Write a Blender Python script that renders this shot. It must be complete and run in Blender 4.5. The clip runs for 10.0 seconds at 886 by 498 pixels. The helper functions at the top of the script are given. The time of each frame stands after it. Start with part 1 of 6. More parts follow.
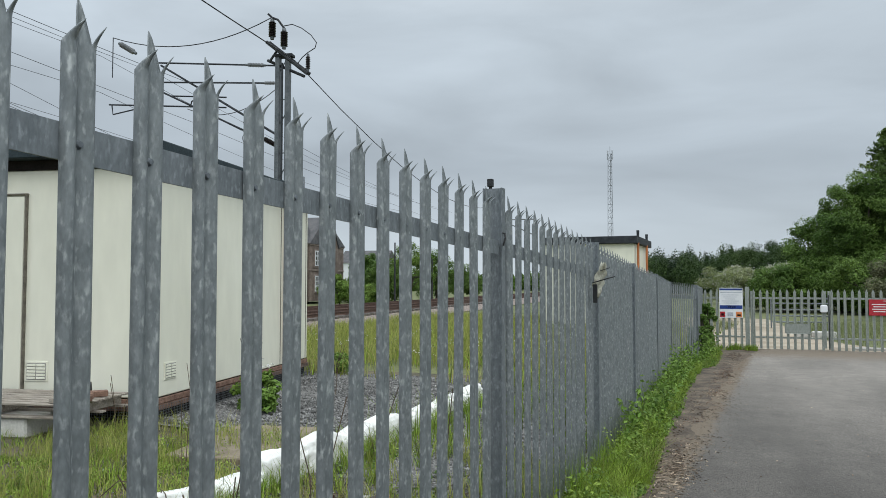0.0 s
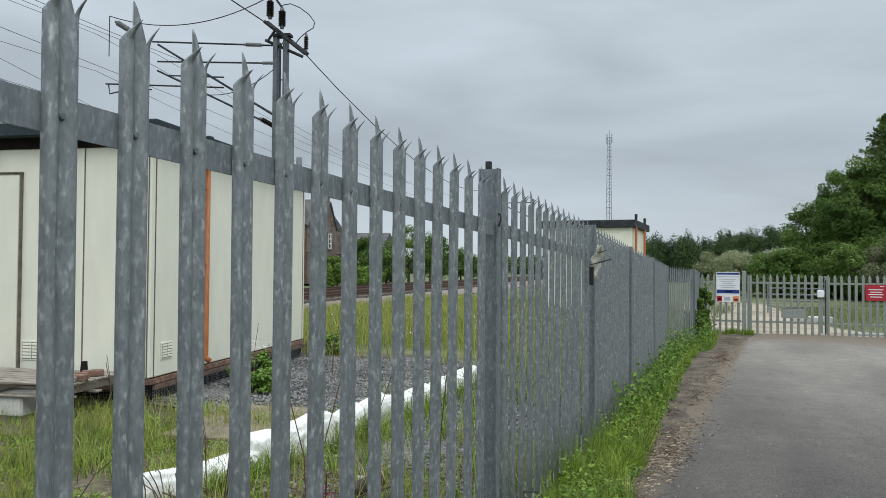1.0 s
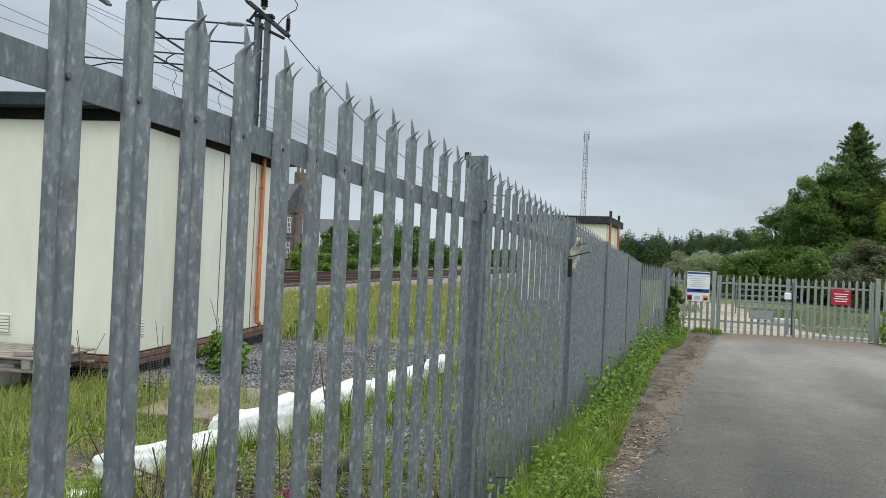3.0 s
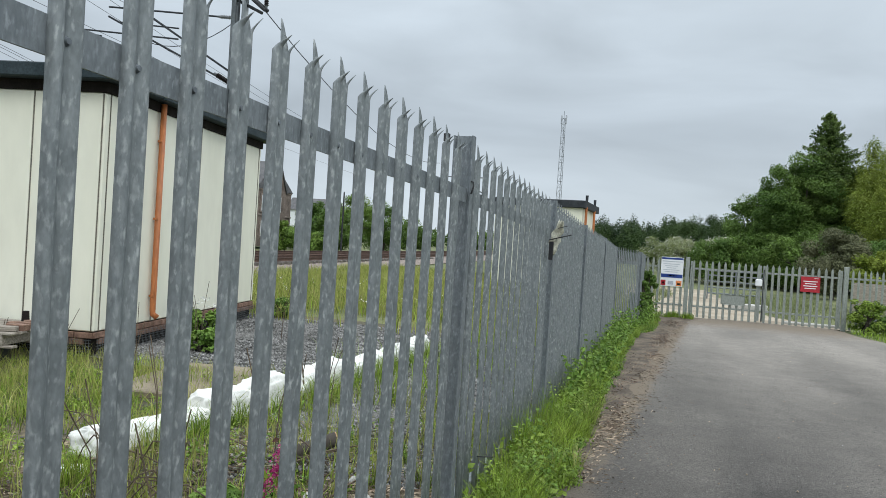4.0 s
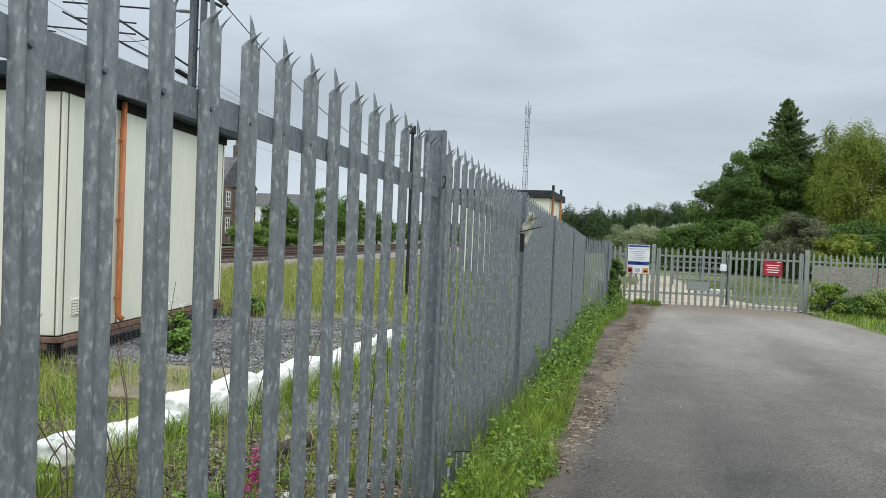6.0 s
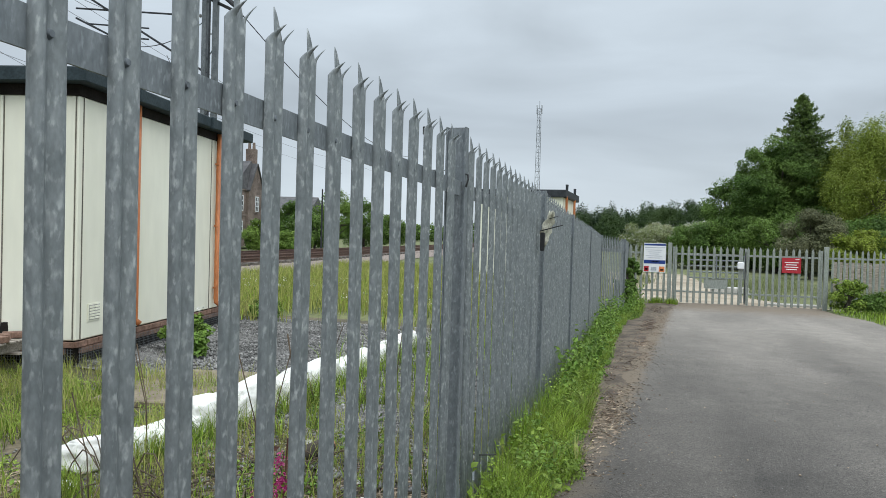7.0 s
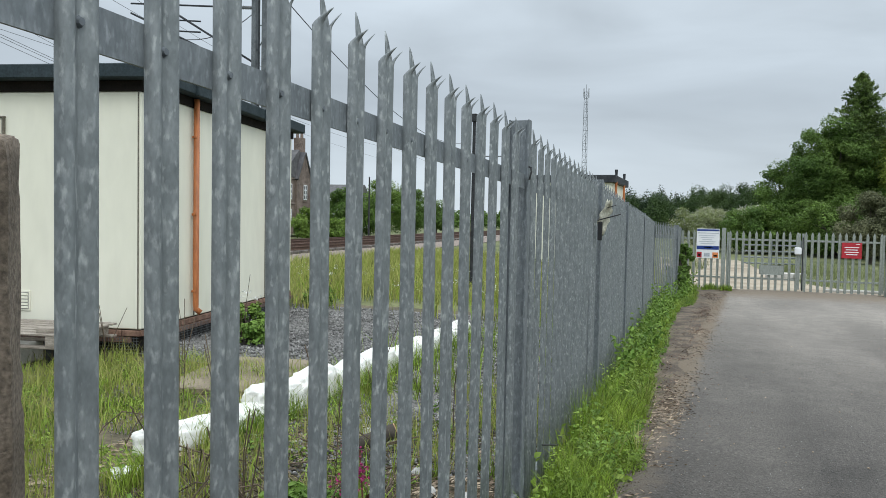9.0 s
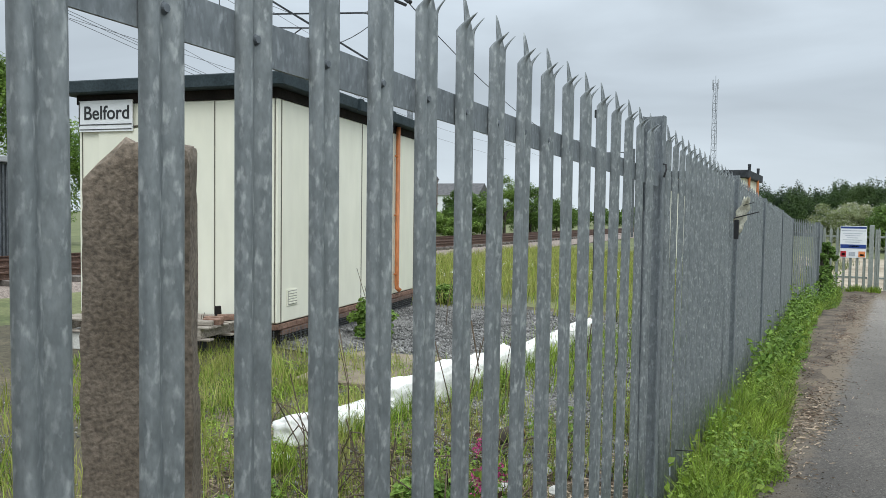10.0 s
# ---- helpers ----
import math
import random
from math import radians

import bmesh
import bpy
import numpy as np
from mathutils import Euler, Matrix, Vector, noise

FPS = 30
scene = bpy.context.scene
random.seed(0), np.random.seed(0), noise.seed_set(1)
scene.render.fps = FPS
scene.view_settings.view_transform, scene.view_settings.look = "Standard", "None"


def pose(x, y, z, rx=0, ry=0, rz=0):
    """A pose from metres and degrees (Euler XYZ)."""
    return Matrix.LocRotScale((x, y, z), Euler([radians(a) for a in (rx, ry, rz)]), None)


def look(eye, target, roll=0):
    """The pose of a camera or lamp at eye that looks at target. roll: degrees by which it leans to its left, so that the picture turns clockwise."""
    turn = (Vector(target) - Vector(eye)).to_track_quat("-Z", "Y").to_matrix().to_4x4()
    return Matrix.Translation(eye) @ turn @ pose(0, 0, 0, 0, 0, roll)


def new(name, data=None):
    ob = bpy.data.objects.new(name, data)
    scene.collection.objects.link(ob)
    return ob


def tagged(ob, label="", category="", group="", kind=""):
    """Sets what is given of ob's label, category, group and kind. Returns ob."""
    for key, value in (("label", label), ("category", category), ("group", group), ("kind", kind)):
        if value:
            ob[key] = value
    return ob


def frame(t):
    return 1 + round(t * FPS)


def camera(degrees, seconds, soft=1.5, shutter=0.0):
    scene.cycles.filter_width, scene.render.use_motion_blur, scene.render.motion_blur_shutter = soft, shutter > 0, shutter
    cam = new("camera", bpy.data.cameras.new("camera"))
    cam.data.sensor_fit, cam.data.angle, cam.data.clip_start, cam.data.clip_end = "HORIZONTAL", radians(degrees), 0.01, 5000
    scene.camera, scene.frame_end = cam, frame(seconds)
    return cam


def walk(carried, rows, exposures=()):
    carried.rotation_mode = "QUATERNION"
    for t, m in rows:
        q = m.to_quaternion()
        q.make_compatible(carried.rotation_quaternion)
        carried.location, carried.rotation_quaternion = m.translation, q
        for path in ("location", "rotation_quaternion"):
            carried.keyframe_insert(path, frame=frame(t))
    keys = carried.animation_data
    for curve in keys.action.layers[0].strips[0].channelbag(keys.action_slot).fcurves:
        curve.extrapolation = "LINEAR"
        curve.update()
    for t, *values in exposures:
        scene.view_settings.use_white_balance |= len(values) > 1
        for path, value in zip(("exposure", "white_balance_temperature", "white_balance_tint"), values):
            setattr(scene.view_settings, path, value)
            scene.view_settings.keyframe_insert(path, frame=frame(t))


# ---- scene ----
cam = camera(61.5, 10.0, soft=0.6)
PATH = [
    (0, (1.179, 0.064, 1.496), (0.415, 1.91, 1.589), -0.0),
    (0.5, (1.18, 0.096, 1.492), (0.418, 1.944, 1.552), 0.1),
    (1, (1.185, 0.092, 1.485), (0.425, 1.941, 1.532), 0.4),
    (1.5, (1.188, 0.096, 1.481), (0.444, 1.952, 1.533), 0.8),
    (2, (1.176, 0.09, 1.477), (0.448, 1.952, 1.527), 1.4),
    (2.5, (1.155, 0.074, 1.466), (0.439, 1.941, 1.507), 2.0),
    (4, (1.086, 0.042, 1.445), (0.458, 1.941, 1.422), 3.6),
    (4.5, (1.05, 0.05, 1.446), (0.469, 1.963, 1.408), 3.5),
    (5, (1.05, 0.039, 1.455), (0.504, 1.962, 1.411), 3.0),
    (5.5, (1.062, 0.033, 1.463), (0.527, 1.96, 1.422), 2.5),
    (7, (0.976, 0.117, 1.45), (0.4, 2.032, 1.412), 1.6),
    (7.5, (0.932, 0.078, 1.469), (0.336, 1.987, 1.428), 1.3),
    (8, (0.907, 0.053, 1.483), (0.292, 1.956, 1.432), 1.1),
    (8.5, (0.91, 0.055, 1.49), (0.269, 1.948, 1.428), 1.0),
    (9, (0.9, 0.058, 1.482), (0.209, 1.933, 1.404), 1.1),
    (9.5, (0.881, 0.032, 1.484), (0.086, 1.865, 1.399), 1.1),
    (10, (0.86, 0.014, 1.487), (-0.121, 1.755, 1.399), 0.8),
]
walk(cam, [(t, look(eye, target, roll)) for t, eye, target, roll in PATH],
     [(0.0, -0.22), (2.5, -0.14), (4.0, -0.03), (5.5, 0.0), (9.0, 0.0), (10.0, 0.05)])

# ---- world, sun, exposure ----
world = bpy.data.worlds.new("overcast_sky")
scene.world = world
world.use_nodes = True
wn, wl = world.node_tree.nodes, world.node_tree.links
wn.clear()
w_out = wn.new("ShaderNodeOutputWorld")
w_bg = wn.new("ShaderNodeBackground")
w_tc = wn.new("ShaderNodeTexCoord")
w_sep = wn.new("ShaderNodeSeparateXYZ")
wl.new(w_tc.outputs["Generated"], w_sep.inputs[0])
w_sky = wn.new("ShaderNodeTexSky")
w_sky.sky_type = "NISHITA"
w_sky.sun_disc = False
w_sky.sun_elevation, w_sky.sun_rotation = radians(52), radians(140)
# clouds get brighter overhead, and a little brighter in the strip over the horizon
w_ramp = wn.new("ShaderNodeValToRGB")
wl.new(w_sep.outputs["Z"], w_ramp.inputs[0])
ramp = w_ramp.color_ramp
ramp.elements[0].position, ramp.elements[0].color = 0.0, (0.670, 0.76, 0.826, 1)
ramp.elements[1].position, ramp.elements[1].color = 1.0, (2.187, 2.36, 2.489, 1)
for p, c in ((0.06, (0.635, 0.72, 0.791, 1)), (0.15, (0.502, 0.575, 0.643, 1)), (0.34, (0.635, 0.725, 0.806, 1)), (0.55, (1.428, 1.56, 1.673, 1))):
    e = ramp.elements.new(p)
    e.color = c
w_map = wn.new("ShaderNodeMapping")
w_map.inputs["Scale"].default_value = (1.6, 1.6, 6.0)
wl.new(w_tc.outputs["Generated"], w_map.inputs[0])
w_no = wn.new("ShaderNodeTexNoise")
w_no.inputs["Scale"].default_value, w_no.inputs["Detail"].default_value, w_no.inputs["Roughness"].default_value = 1.5, 5.0, 0.5
w_no.inputs["Distortion"].default_value = 0.4
wl.new(w_map.outputs[0], w_no.inputs["Vector"])
w_mr = wn.new("ShaderNodeMapRange")
w_mr.inputs[1].default_value, w_mr.inputs[2].default_value, w_mr.inputs[3].default_value, w_mr.inputs[4].default_value = 0.32, 0.68, 0.86, 1.16
wl.new(w_no.outputs[0], w_mr.inputs[0])
w_mul = wn.new("ShaderNodeVectorMath")
w_mul.operation = "SCALE"
wl.new(w_ramp.outputs[0], w_mul.inputs[0])
wl.new(w_mr.outputs[0], w_mul.inputs["Scale"])
w_mix = wn.new("ShaderNodeMixRGB")
w_mix.inputs[0].default_value = 0.97
w_dim = wn.new("ShaderNodeVectorMath")
w_dim.operation = "SCALE"
w_dim.inputs["Scale"].default_value = 0.1
wl.new(w_sky.outputs[0], w_dim.inputs[0])
wl.new(w_dim.outputs[0], w_mix.inputs[1])
wl.new(w_mul.outputs[0], w_mix.inputs[2])
wl.new(w_mix.outputs[0], w_bg.inputs[0])
w_bg.inputs[1].default_value = 1.0
wl.new(w_bg.outputs[0], w_out.inputs[0])

sun = new("sun", bpy.data.lights.new("sun", "SUN"))
sun.data.energy, sun.data.angle, sun.data.color = 0.9, radians(25), (0.99, 1.0, 0.95)
sun.matrix_world = look((30, -25, 45), (0, 5, 0))


# ---- materials ----
def surf(name, c1, c2, scale=4.0, rough=0.7, metal=0.0, bump=0.2, grain=40.0, grain_amt=0.25, lo=0.35, hi=0.65, stretch=(1, 1, 1),
         island=0.0, third=None, spec=0.5, trans=0.0):
    """A procedural surface: broad patches between two colours, fine grain over them, relief, and some change from piece to piece."""
    m = bpy.data.materials.new(name)
    m.use_nodes = True
    n, l = m.node_tree.nodes, m.node_tree.links
    b = n["Principled BSDF"]
    tc = n.new("ShaderNodeTexCoord")
    oi = n.new("ShaderNodeObjectInfo")
    sh = n.new("ShaderNodeMath")
    sh.operation = "MULTIPLY"
    sh.inputs[1].default_value = 37.0
    l.new(oi.outputs["Random"], sh.inputs[0])
    add = n.new("ShaderNodeVectorMath")
    l.new(tc.outputs["Object"], add.inputs[0])
    l.new(sh.outputs[0], add.inputs[1])
    mp = n.new("ShaderNodeMapping")
    mp.inputs["Scale"].default_value = stretch
    l.new(add.outputs[0], mp.inputs[0])
    n1 = n.new("ShaderNodeTexNoise")
    n1.inputs["Scale"].default_value, n1.inputs["Detail"].default_value = scale, 4.0
    l.new(mp.outputs[0], n1.inputs["Vector"])
    n2 = n.new("ShaderNodeTexNoise")
    n2.inputs["Scale"].default_value, n2.inputs["Detail"].default_value = grain, 3.0
    l.new(mp.outputs[0], n2.inputs["Vector"])
    cr = n.new("ShaderNodeValToRGB")
    cr.color_ramp.elements[0].position, cr.color_ramp.elements[0].color = lo, (*c1, 1)
    cr.color_ramp.elements[1].position, cr.color_ramp.elements[1].color = hi, (*c2, 1)
    if third:
        e = cr.color_ramp.elements.new(min(0.99, hi + 0.12))
        e.color = (*third, 1)
    l.new(n1.outputs[0], cr.inputs[0])
    mr = n.new("ShaderNodeMapRange")
    mr.inputs[1].default_value, mr.inputs[2].default_value = 0.3, 0.7
    mr.inputs[3].default_value, mr.inputs[4].default_value = 1 - grain_amt, 1 + grain_amt
    l.new(n2.outputs[0], mr.inputs[0])
    sc = n.new("ShaderNodeVectorMath")
    sc.operation = "SCALE"
    l.new(cr.outputs[0], sc.inputs[0])
    l.new(mr.outputs[0], sc.inputs["Scale"])
    colour = sc.outputs[0]
    if island:
        ge = n.new("ShaderNodeNewGeometry")
        mi = n.new("ShaderNodeMapRange")
        mi.inputs[3].default_value, mi.inputs[4].default_value = 1 - island, 1 + island
        l.new(ge.outputs["Random Per Island"], mi.inputs[0])
        s2 = n.new("ShaderNodeVectorMath")
        s2.operation = "SCALE"
        l.new(colour, s2.inputs[0])
        l.new(mi.outputs[0], s2.inputs["Scale"])
        colour = s2.outputs[0]
    l.new(colour, b.inputs["Base Color"])
    b.inputs["Roughness"].default_value, b.inputs["Metallic"].default_value = rough, metal
    b.inputs["Specular IOR Level"].default_value = spec
    if bump:
        bp = n.new("ShaderNodeBump")
        bp.inputs["Strength"].default_value, bp.inputs["Distance"].default_value = bump, 0.01
        l.new(n2.outputs[0], bp.inputs["Height"])
        l.new(bp.outputs[0], b.inputs["Normal"])
    if trans:
        tr = n.new("ShaderNodeBsdfTranslucent")
        l.new(colour, tr.inputs[0])
        mx = n.new("ShaderNodeMixShader")
        mx.inputs[0].default_value = trans
        l.new(b.outputs[0], mx.inputs[1])
        l.new(tr.outputs[0], mx.inputs[2])
        l.new(mx.outputs[0], n["Material Output"].inputs[0])
    return m


def galvanised(name, c1, c2, c3):
    """Weathered zinc: a soft spangle of dull grey patches with paler runs down the length."""
    m = surf(name, c1, c2, 38.0, 0.5, 0.45, 0.08, 150.0, 0.12, 0.36, 0.64, (1, 1, 0.42), spec=0.4)
    n, l = m.node_tree.nodes, m.node_tree.links
    b = n["Principled BSDF"]
    old = b.inputs["Base Color"].links[0].from_socket
    mp = [x for x in n if x.bl_idname == "ShaderNodeMapping"][0]
    v = n.new("ShaderNodeTexVoronoi")
    v.inputs["Scale"].default_value = 120.0
    v.feature = "SMOOTH_F1"
    l.new(mp.outputs[0], v.inputs["Vector"])
    n3 = n.new("ShaderNodeTexNoise")
    n3.inputs["Scale"].default_value, n3.inputs["Detail"].default_value = 85.0, 4.0
    l.new(mp.outputs[0], n3.inputs["Vector"])
    r3 = n.new("ShaderNodeMapRange")
    r3.inputs[1].default_value, r3.inputs[2].default_value = 0.52, 0.70
    l.new(n3.outputs[0], r3.inputs[0])
    sp = n.new("ShaderNodeSeparateXYZ")
    l.new(v.outputs["Color"], sp.inputs[0])
    mu = n.new("ShaderNodeMath")
    mu.operation = "MULTIPLY"
    v4 = n.new("ShaderNodeMapRange")
    v4.inputs[3].default_value, v4.inputs[4].default_value = 0.15, 0.95
    l.new(sp.outputs[0], v4.inputs[0])
    l.new(r3.outputs[0], mu.inputs[0])
    l.new(v4.outputs[0], mu.inputs[1])
    mx = n.new("ShaderNodeMixRGB")
    l.new(mu.outputs[0], mx.inputs[0])
    l.new(old, mx.inputs[1])
    mx.inputs[2].default_value = (*c3, 1)
    l.new(mx.outputs[0], b.inputs["Base Color"])
    rr = n.new("ShaderNodeMapRange")
    rr.inputs[3].default_value, rr.inputs[4].default_value = 0.42, 0.62
    l.new(n3.outputs[0], rr.inputs[0])
    l.new(rr.outputs[0], b.inputs["Roughness"])
    return m


ZINC = galvanised("galvanised_steel", (0.180, 0.200, 0.208), (0.240, 0.262, 0.270), (0.52, 0.545, 0.545))
ZINC_DARK = galvanised("dull_galvanised_steel", (0.155, 0.174, 0.188), (0.212, 0.233, 0.248), (0.38, 0.41, 0.43))
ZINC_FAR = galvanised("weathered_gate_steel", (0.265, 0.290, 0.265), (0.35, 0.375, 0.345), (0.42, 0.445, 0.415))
BOLT = surf("dull_bolt_steel", (0.12, 0.135, 0.15), (0.17, 0.19, 0.21), 30, 0.6, 0.4, 0.1)
MAST_DARK = surf("dark_weathered_steel", (0.030, 0.034, 0.040), (0.055, 0.060, 0.068), 6, 0.75, 0.1, 0.1, spec=0.2)
DARK_STEEL = surf("dark_steel", (0.026, 0.028, 0.032), (0.05, 0.052, 0.056), 9, 0.7, 0.15, 0.1, spec=0.2)
PAINT = surf("cream_panel_paint", (0.76, 0.75, 0.63), (0.83, 0.82, 0.70), 1.1, 0.45, 0, 0.03, 6.0, 0.035, 0.3, 0.7, (1, 1, 0.35))
VENT_GREY = surf("grey_vent_shade", (0.30, 0.30, 0.27), (0.36, 0.36, 0.32), 8, 0.6)
TIMBER_END = surf("cut_log_end", (0.34, 0.20, 0.10), (0.48, 0.30, 0.17), 20, 0.8)
SEAM = surf("seam_shadow_strip", (0.10, 0.09, 0.075), (0.17, 0.15, 0.12), 8, 0.7)
GUTTER = surf("grey_green_fascia", (0.024, 0.036, 0.042), (0.040, 0.055, 0.063), 3, 0.65, 0, 0.05, spec=0.15)
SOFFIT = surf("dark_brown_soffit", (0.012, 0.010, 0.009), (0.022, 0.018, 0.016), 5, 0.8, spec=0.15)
ROOF = surf("pale_roof_sheet", (0.32, 0.34, 0.35), (0.45, 0.47, 0.48), 2, 0.5)
ORANGE = surf("orange_brown_pipe_plastic", (0.37, 0.120, 0.036), (0.50, 0.172, 0.058), 3.5, 0.5, 0, 0.05, stretch=(1, 1, 0.2))
BRICK = surf("red_brown_brick", (0.145, 0.082, 0.058), (0.25, 0.150, 0.108), 11, 0.85, 0, 0.5, 60, 0.3)
WOOD_GREY = surf("weathered_timber", (0.20, 0.17, 0.14), (0.38, 0.34, 0.29), 6, 0.85, 0, 0.4, 50, 0.25, stretch=(1, 8, 8))
CONCRETE = surf("concrete", (0.36, 0.35, 0.33), (0.52, 0.51, 0.48), 3, 0.85, 0, 0.3, 50, 0.15)
CONCRETE_PALE = surf("pale_concrete", (0.50, 0.49, 0.45), (0.66, 0.65, 0.61), 2.5, 0.85, 0, 0.3, 45, 0.12)
SLEEPER = surf("dark_sleeper_concrete", (0.09, 0.08, 0.07), (0.16, 0.14, 0.125), 4, 0.9, 0, 0.3)
CONCRETE_BROWN = surf("stained_concrete_slab", (0.15, 0.12, 0.085), (0.25, 0.21, 0.15), 2.5, 0.9, 0, 0.3, 45, 0.2)
STONE = surf("weathered_aggregate_concrete", (0.158, 0.125, 0.094), (0.240, 0.195, 0.152), 5, 0.95, 0, 0.45, 110, 0.42, third=(0.30, 0.265, 0.22))
ASPHALT = surf("worn_asphalt", (0.043, 0.039, 0.035), (0.073, 0.066, 0.059), 0.9, 0.9, 0, 0.9, 85, 0.62, 0.35, 0.68)


def brighten_far(m, y0, y1, colour):
    """Paints the lane's far brightness into the colour: paler along Y, broken by noise."""
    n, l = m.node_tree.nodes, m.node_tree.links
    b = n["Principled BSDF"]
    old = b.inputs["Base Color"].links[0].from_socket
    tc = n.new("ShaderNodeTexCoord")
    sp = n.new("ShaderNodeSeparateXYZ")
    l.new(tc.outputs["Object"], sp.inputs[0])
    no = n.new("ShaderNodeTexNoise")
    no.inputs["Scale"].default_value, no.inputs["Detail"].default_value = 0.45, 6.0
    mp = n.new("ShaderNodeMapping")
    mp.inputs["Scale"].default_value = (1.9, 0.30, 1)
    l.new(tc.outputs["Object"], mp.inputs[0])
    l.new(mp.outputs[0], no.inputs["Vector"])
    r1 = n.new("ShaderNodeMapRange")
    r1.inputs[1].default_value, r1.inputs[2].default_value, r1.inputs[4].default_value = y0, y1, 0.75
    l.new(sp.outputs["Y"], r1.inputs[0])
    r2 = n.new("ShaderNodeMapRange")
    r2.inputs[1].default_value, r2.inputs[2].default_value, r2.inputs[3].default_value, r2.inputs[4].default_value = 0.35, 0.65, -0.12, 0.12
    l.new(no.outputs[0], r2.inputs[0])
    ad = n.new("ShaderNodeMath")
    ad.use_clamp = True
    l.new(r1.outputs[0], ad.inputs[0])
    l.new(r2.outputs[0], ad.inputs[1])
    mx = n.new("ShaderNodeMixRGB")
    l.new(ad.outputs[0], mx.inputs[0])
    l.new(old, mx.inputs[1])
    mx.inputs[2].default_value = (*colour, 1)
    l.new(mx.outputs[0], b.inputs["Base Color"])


def mottled(m, scales):
    """Breaks a surface's colour up at several sizes, each with its own strength."""
    n, l = m.node_tree.nodes, m.node_tree.links
    b = n["Principled BSDF"]
    tc = n.new("ShaderNodeTexCoord")
    for scale, amount, stretch in scales:
        old = b.inputs["Base Color"].links[0].from_socket
        mp = n.new("ShaderNodeMapping")
        mp.inputs["Scale"].default_value = stretch
        l.new(tc.outputs["Object"], mp.inputs[0])
        no = n.new("ShaderNodeTexNoise")
        no.inputs["Scale"].default_value, no.inputs["Detail"].default_value = scale, 3.0
        l.new(mp.outputs[0], no.inputs["Vector"])
        r = n.new("ShaderNodeMapRange")
        r.inputs[1].default_value, r.inputs[2].default_value = 0.32, 0.68
        r.inputs[3].default_value, r.inputs[4].default_value = 1 - amount, 1 + amount
        l.new(no.outputs[0], r.inputs[0])
        sc = n.new("ShaderNodeVectorMath")
        sc.operation = "SCALE"
        l.new(old, sc.inputs[0])
        l.new(r.outputs[0], sc.inputs["Scale"])
        l.new(sc.outputs[0], b.inputs["Base Color"])


brighten_far(ASPHALT, 3.5, 15.0, (0.238, 0.216, 0.190))


def dirty_edge(m, colour):
    """Dirt washed over the lane's ragged left edge, in patches that thin out towards the middle."""
    n, l = m.node_tree.nodes, m.node_tree.links
    b = n["Principled BSDF"]
    old = b.inputs["Base Color"].links[0].from_socket
    tc = n.new("ShaderNodeTexCoord")
    dot = n.new("ShaderNodeVectorMath")
    dot.operation = "DOT_PRODUCT"
    dot.inputs[1].default_value = (1.0, -0.040, 0.0)
    l.new(tc.outputs["Object"], dot.inputs[0])
    no = n.new("ShaderNodeTexNoise")
    no.inputs["Scale"].default_value, no.inputs["Detail"].default_value, no.inputs["Roughness"].default_value = 5.5, 9.0, 0.75
    l.new(tc.outputs["Object"], no.inputs["Vector"])
    r1 = n.new("ShaderNodeMapRange")
    r1.inputs[1].default_value, r1.inputs[2].default_value = 0.26, 0.58
    r1.inputs[3].default_value, r1.inputs[4].default_value = 0.30, -0.28
    l.new(dot.outputs["Value"], r1.inputs[0])
    ad = n.new("ShaderNodeMath")
    l.new(r1.outputs[0], ad.inputs[0])
    l.new(no.outputs[0], ad.inputs[1])
    r2 = n.new("ShaderNodeMapRange")
    r2.inputs[1].default_value, r2.inputs[2].default_value = 0.46, 0.70
    l.new(ad.outputs[0], r2.inputs[0])
    sp = n.new("ShaderNodeSeparateXYZ")
    l.new(tc.outputs["Object"], sp.inputs[0])
    r3 = n.new("ShaderNodeMapRange")
    r3.inputs[1].default_value, r3.inputs[2].default_value, r3.inputs[3].default_value = 3.5, 8.0, 0.15
    l.new(sp.outputs["Y"], r3.inputs[0])
    mu = n.new("ShaderNodeMath")
    mu.operation = "MULTIPLY"
    l.new(r2.outputs[0], mu.inputs[0])
    l.new(r3.outputs[0], mu.inputs[1])
    r4 = n.new("ShaderNodeMapRange")
    r4.inputs[1].default_value, r4.inputs[2].default_value, r4.inputs[3].default_value, r4.inputs[4].default_value = 16.5, 22.0, -0.42, 0.50
    l.new(sp.outputs["Y"], r4.inputs[0])
    a4 = n.new("ShaderNodeMath")
    l.new(r4.outputs[0], a4.inputs[0])
    l.new(no.outputs[0], a4.inputs[1])
    r5 = n.new("ShaderNodeMapRange")
    r5.inputs[1].default_value, r5.inputs[2].default_value, r5.inputs[4].default_value = 0.48, 0.75, 0.85
    l.new(a4.outputs[0], r5.inputs[0])
    top = n.new("ShaderNodeMath")
    top.operation = "MAXIMUM"
    l.new(mu.outputs[0], top.inputs[0])
    l.new(r5.outputs[0], top.inputs[1])
    mx = n.new("ShaderNodeMixRGB")
    l.new(top.outputs[0], mx.inputs[0])
    l.new(old, mx.inputs[1])
    mx.inputs[2].default_value = (*colour, 1)
    l.new(mx.outputs[0], b.inputs["Base Color"])


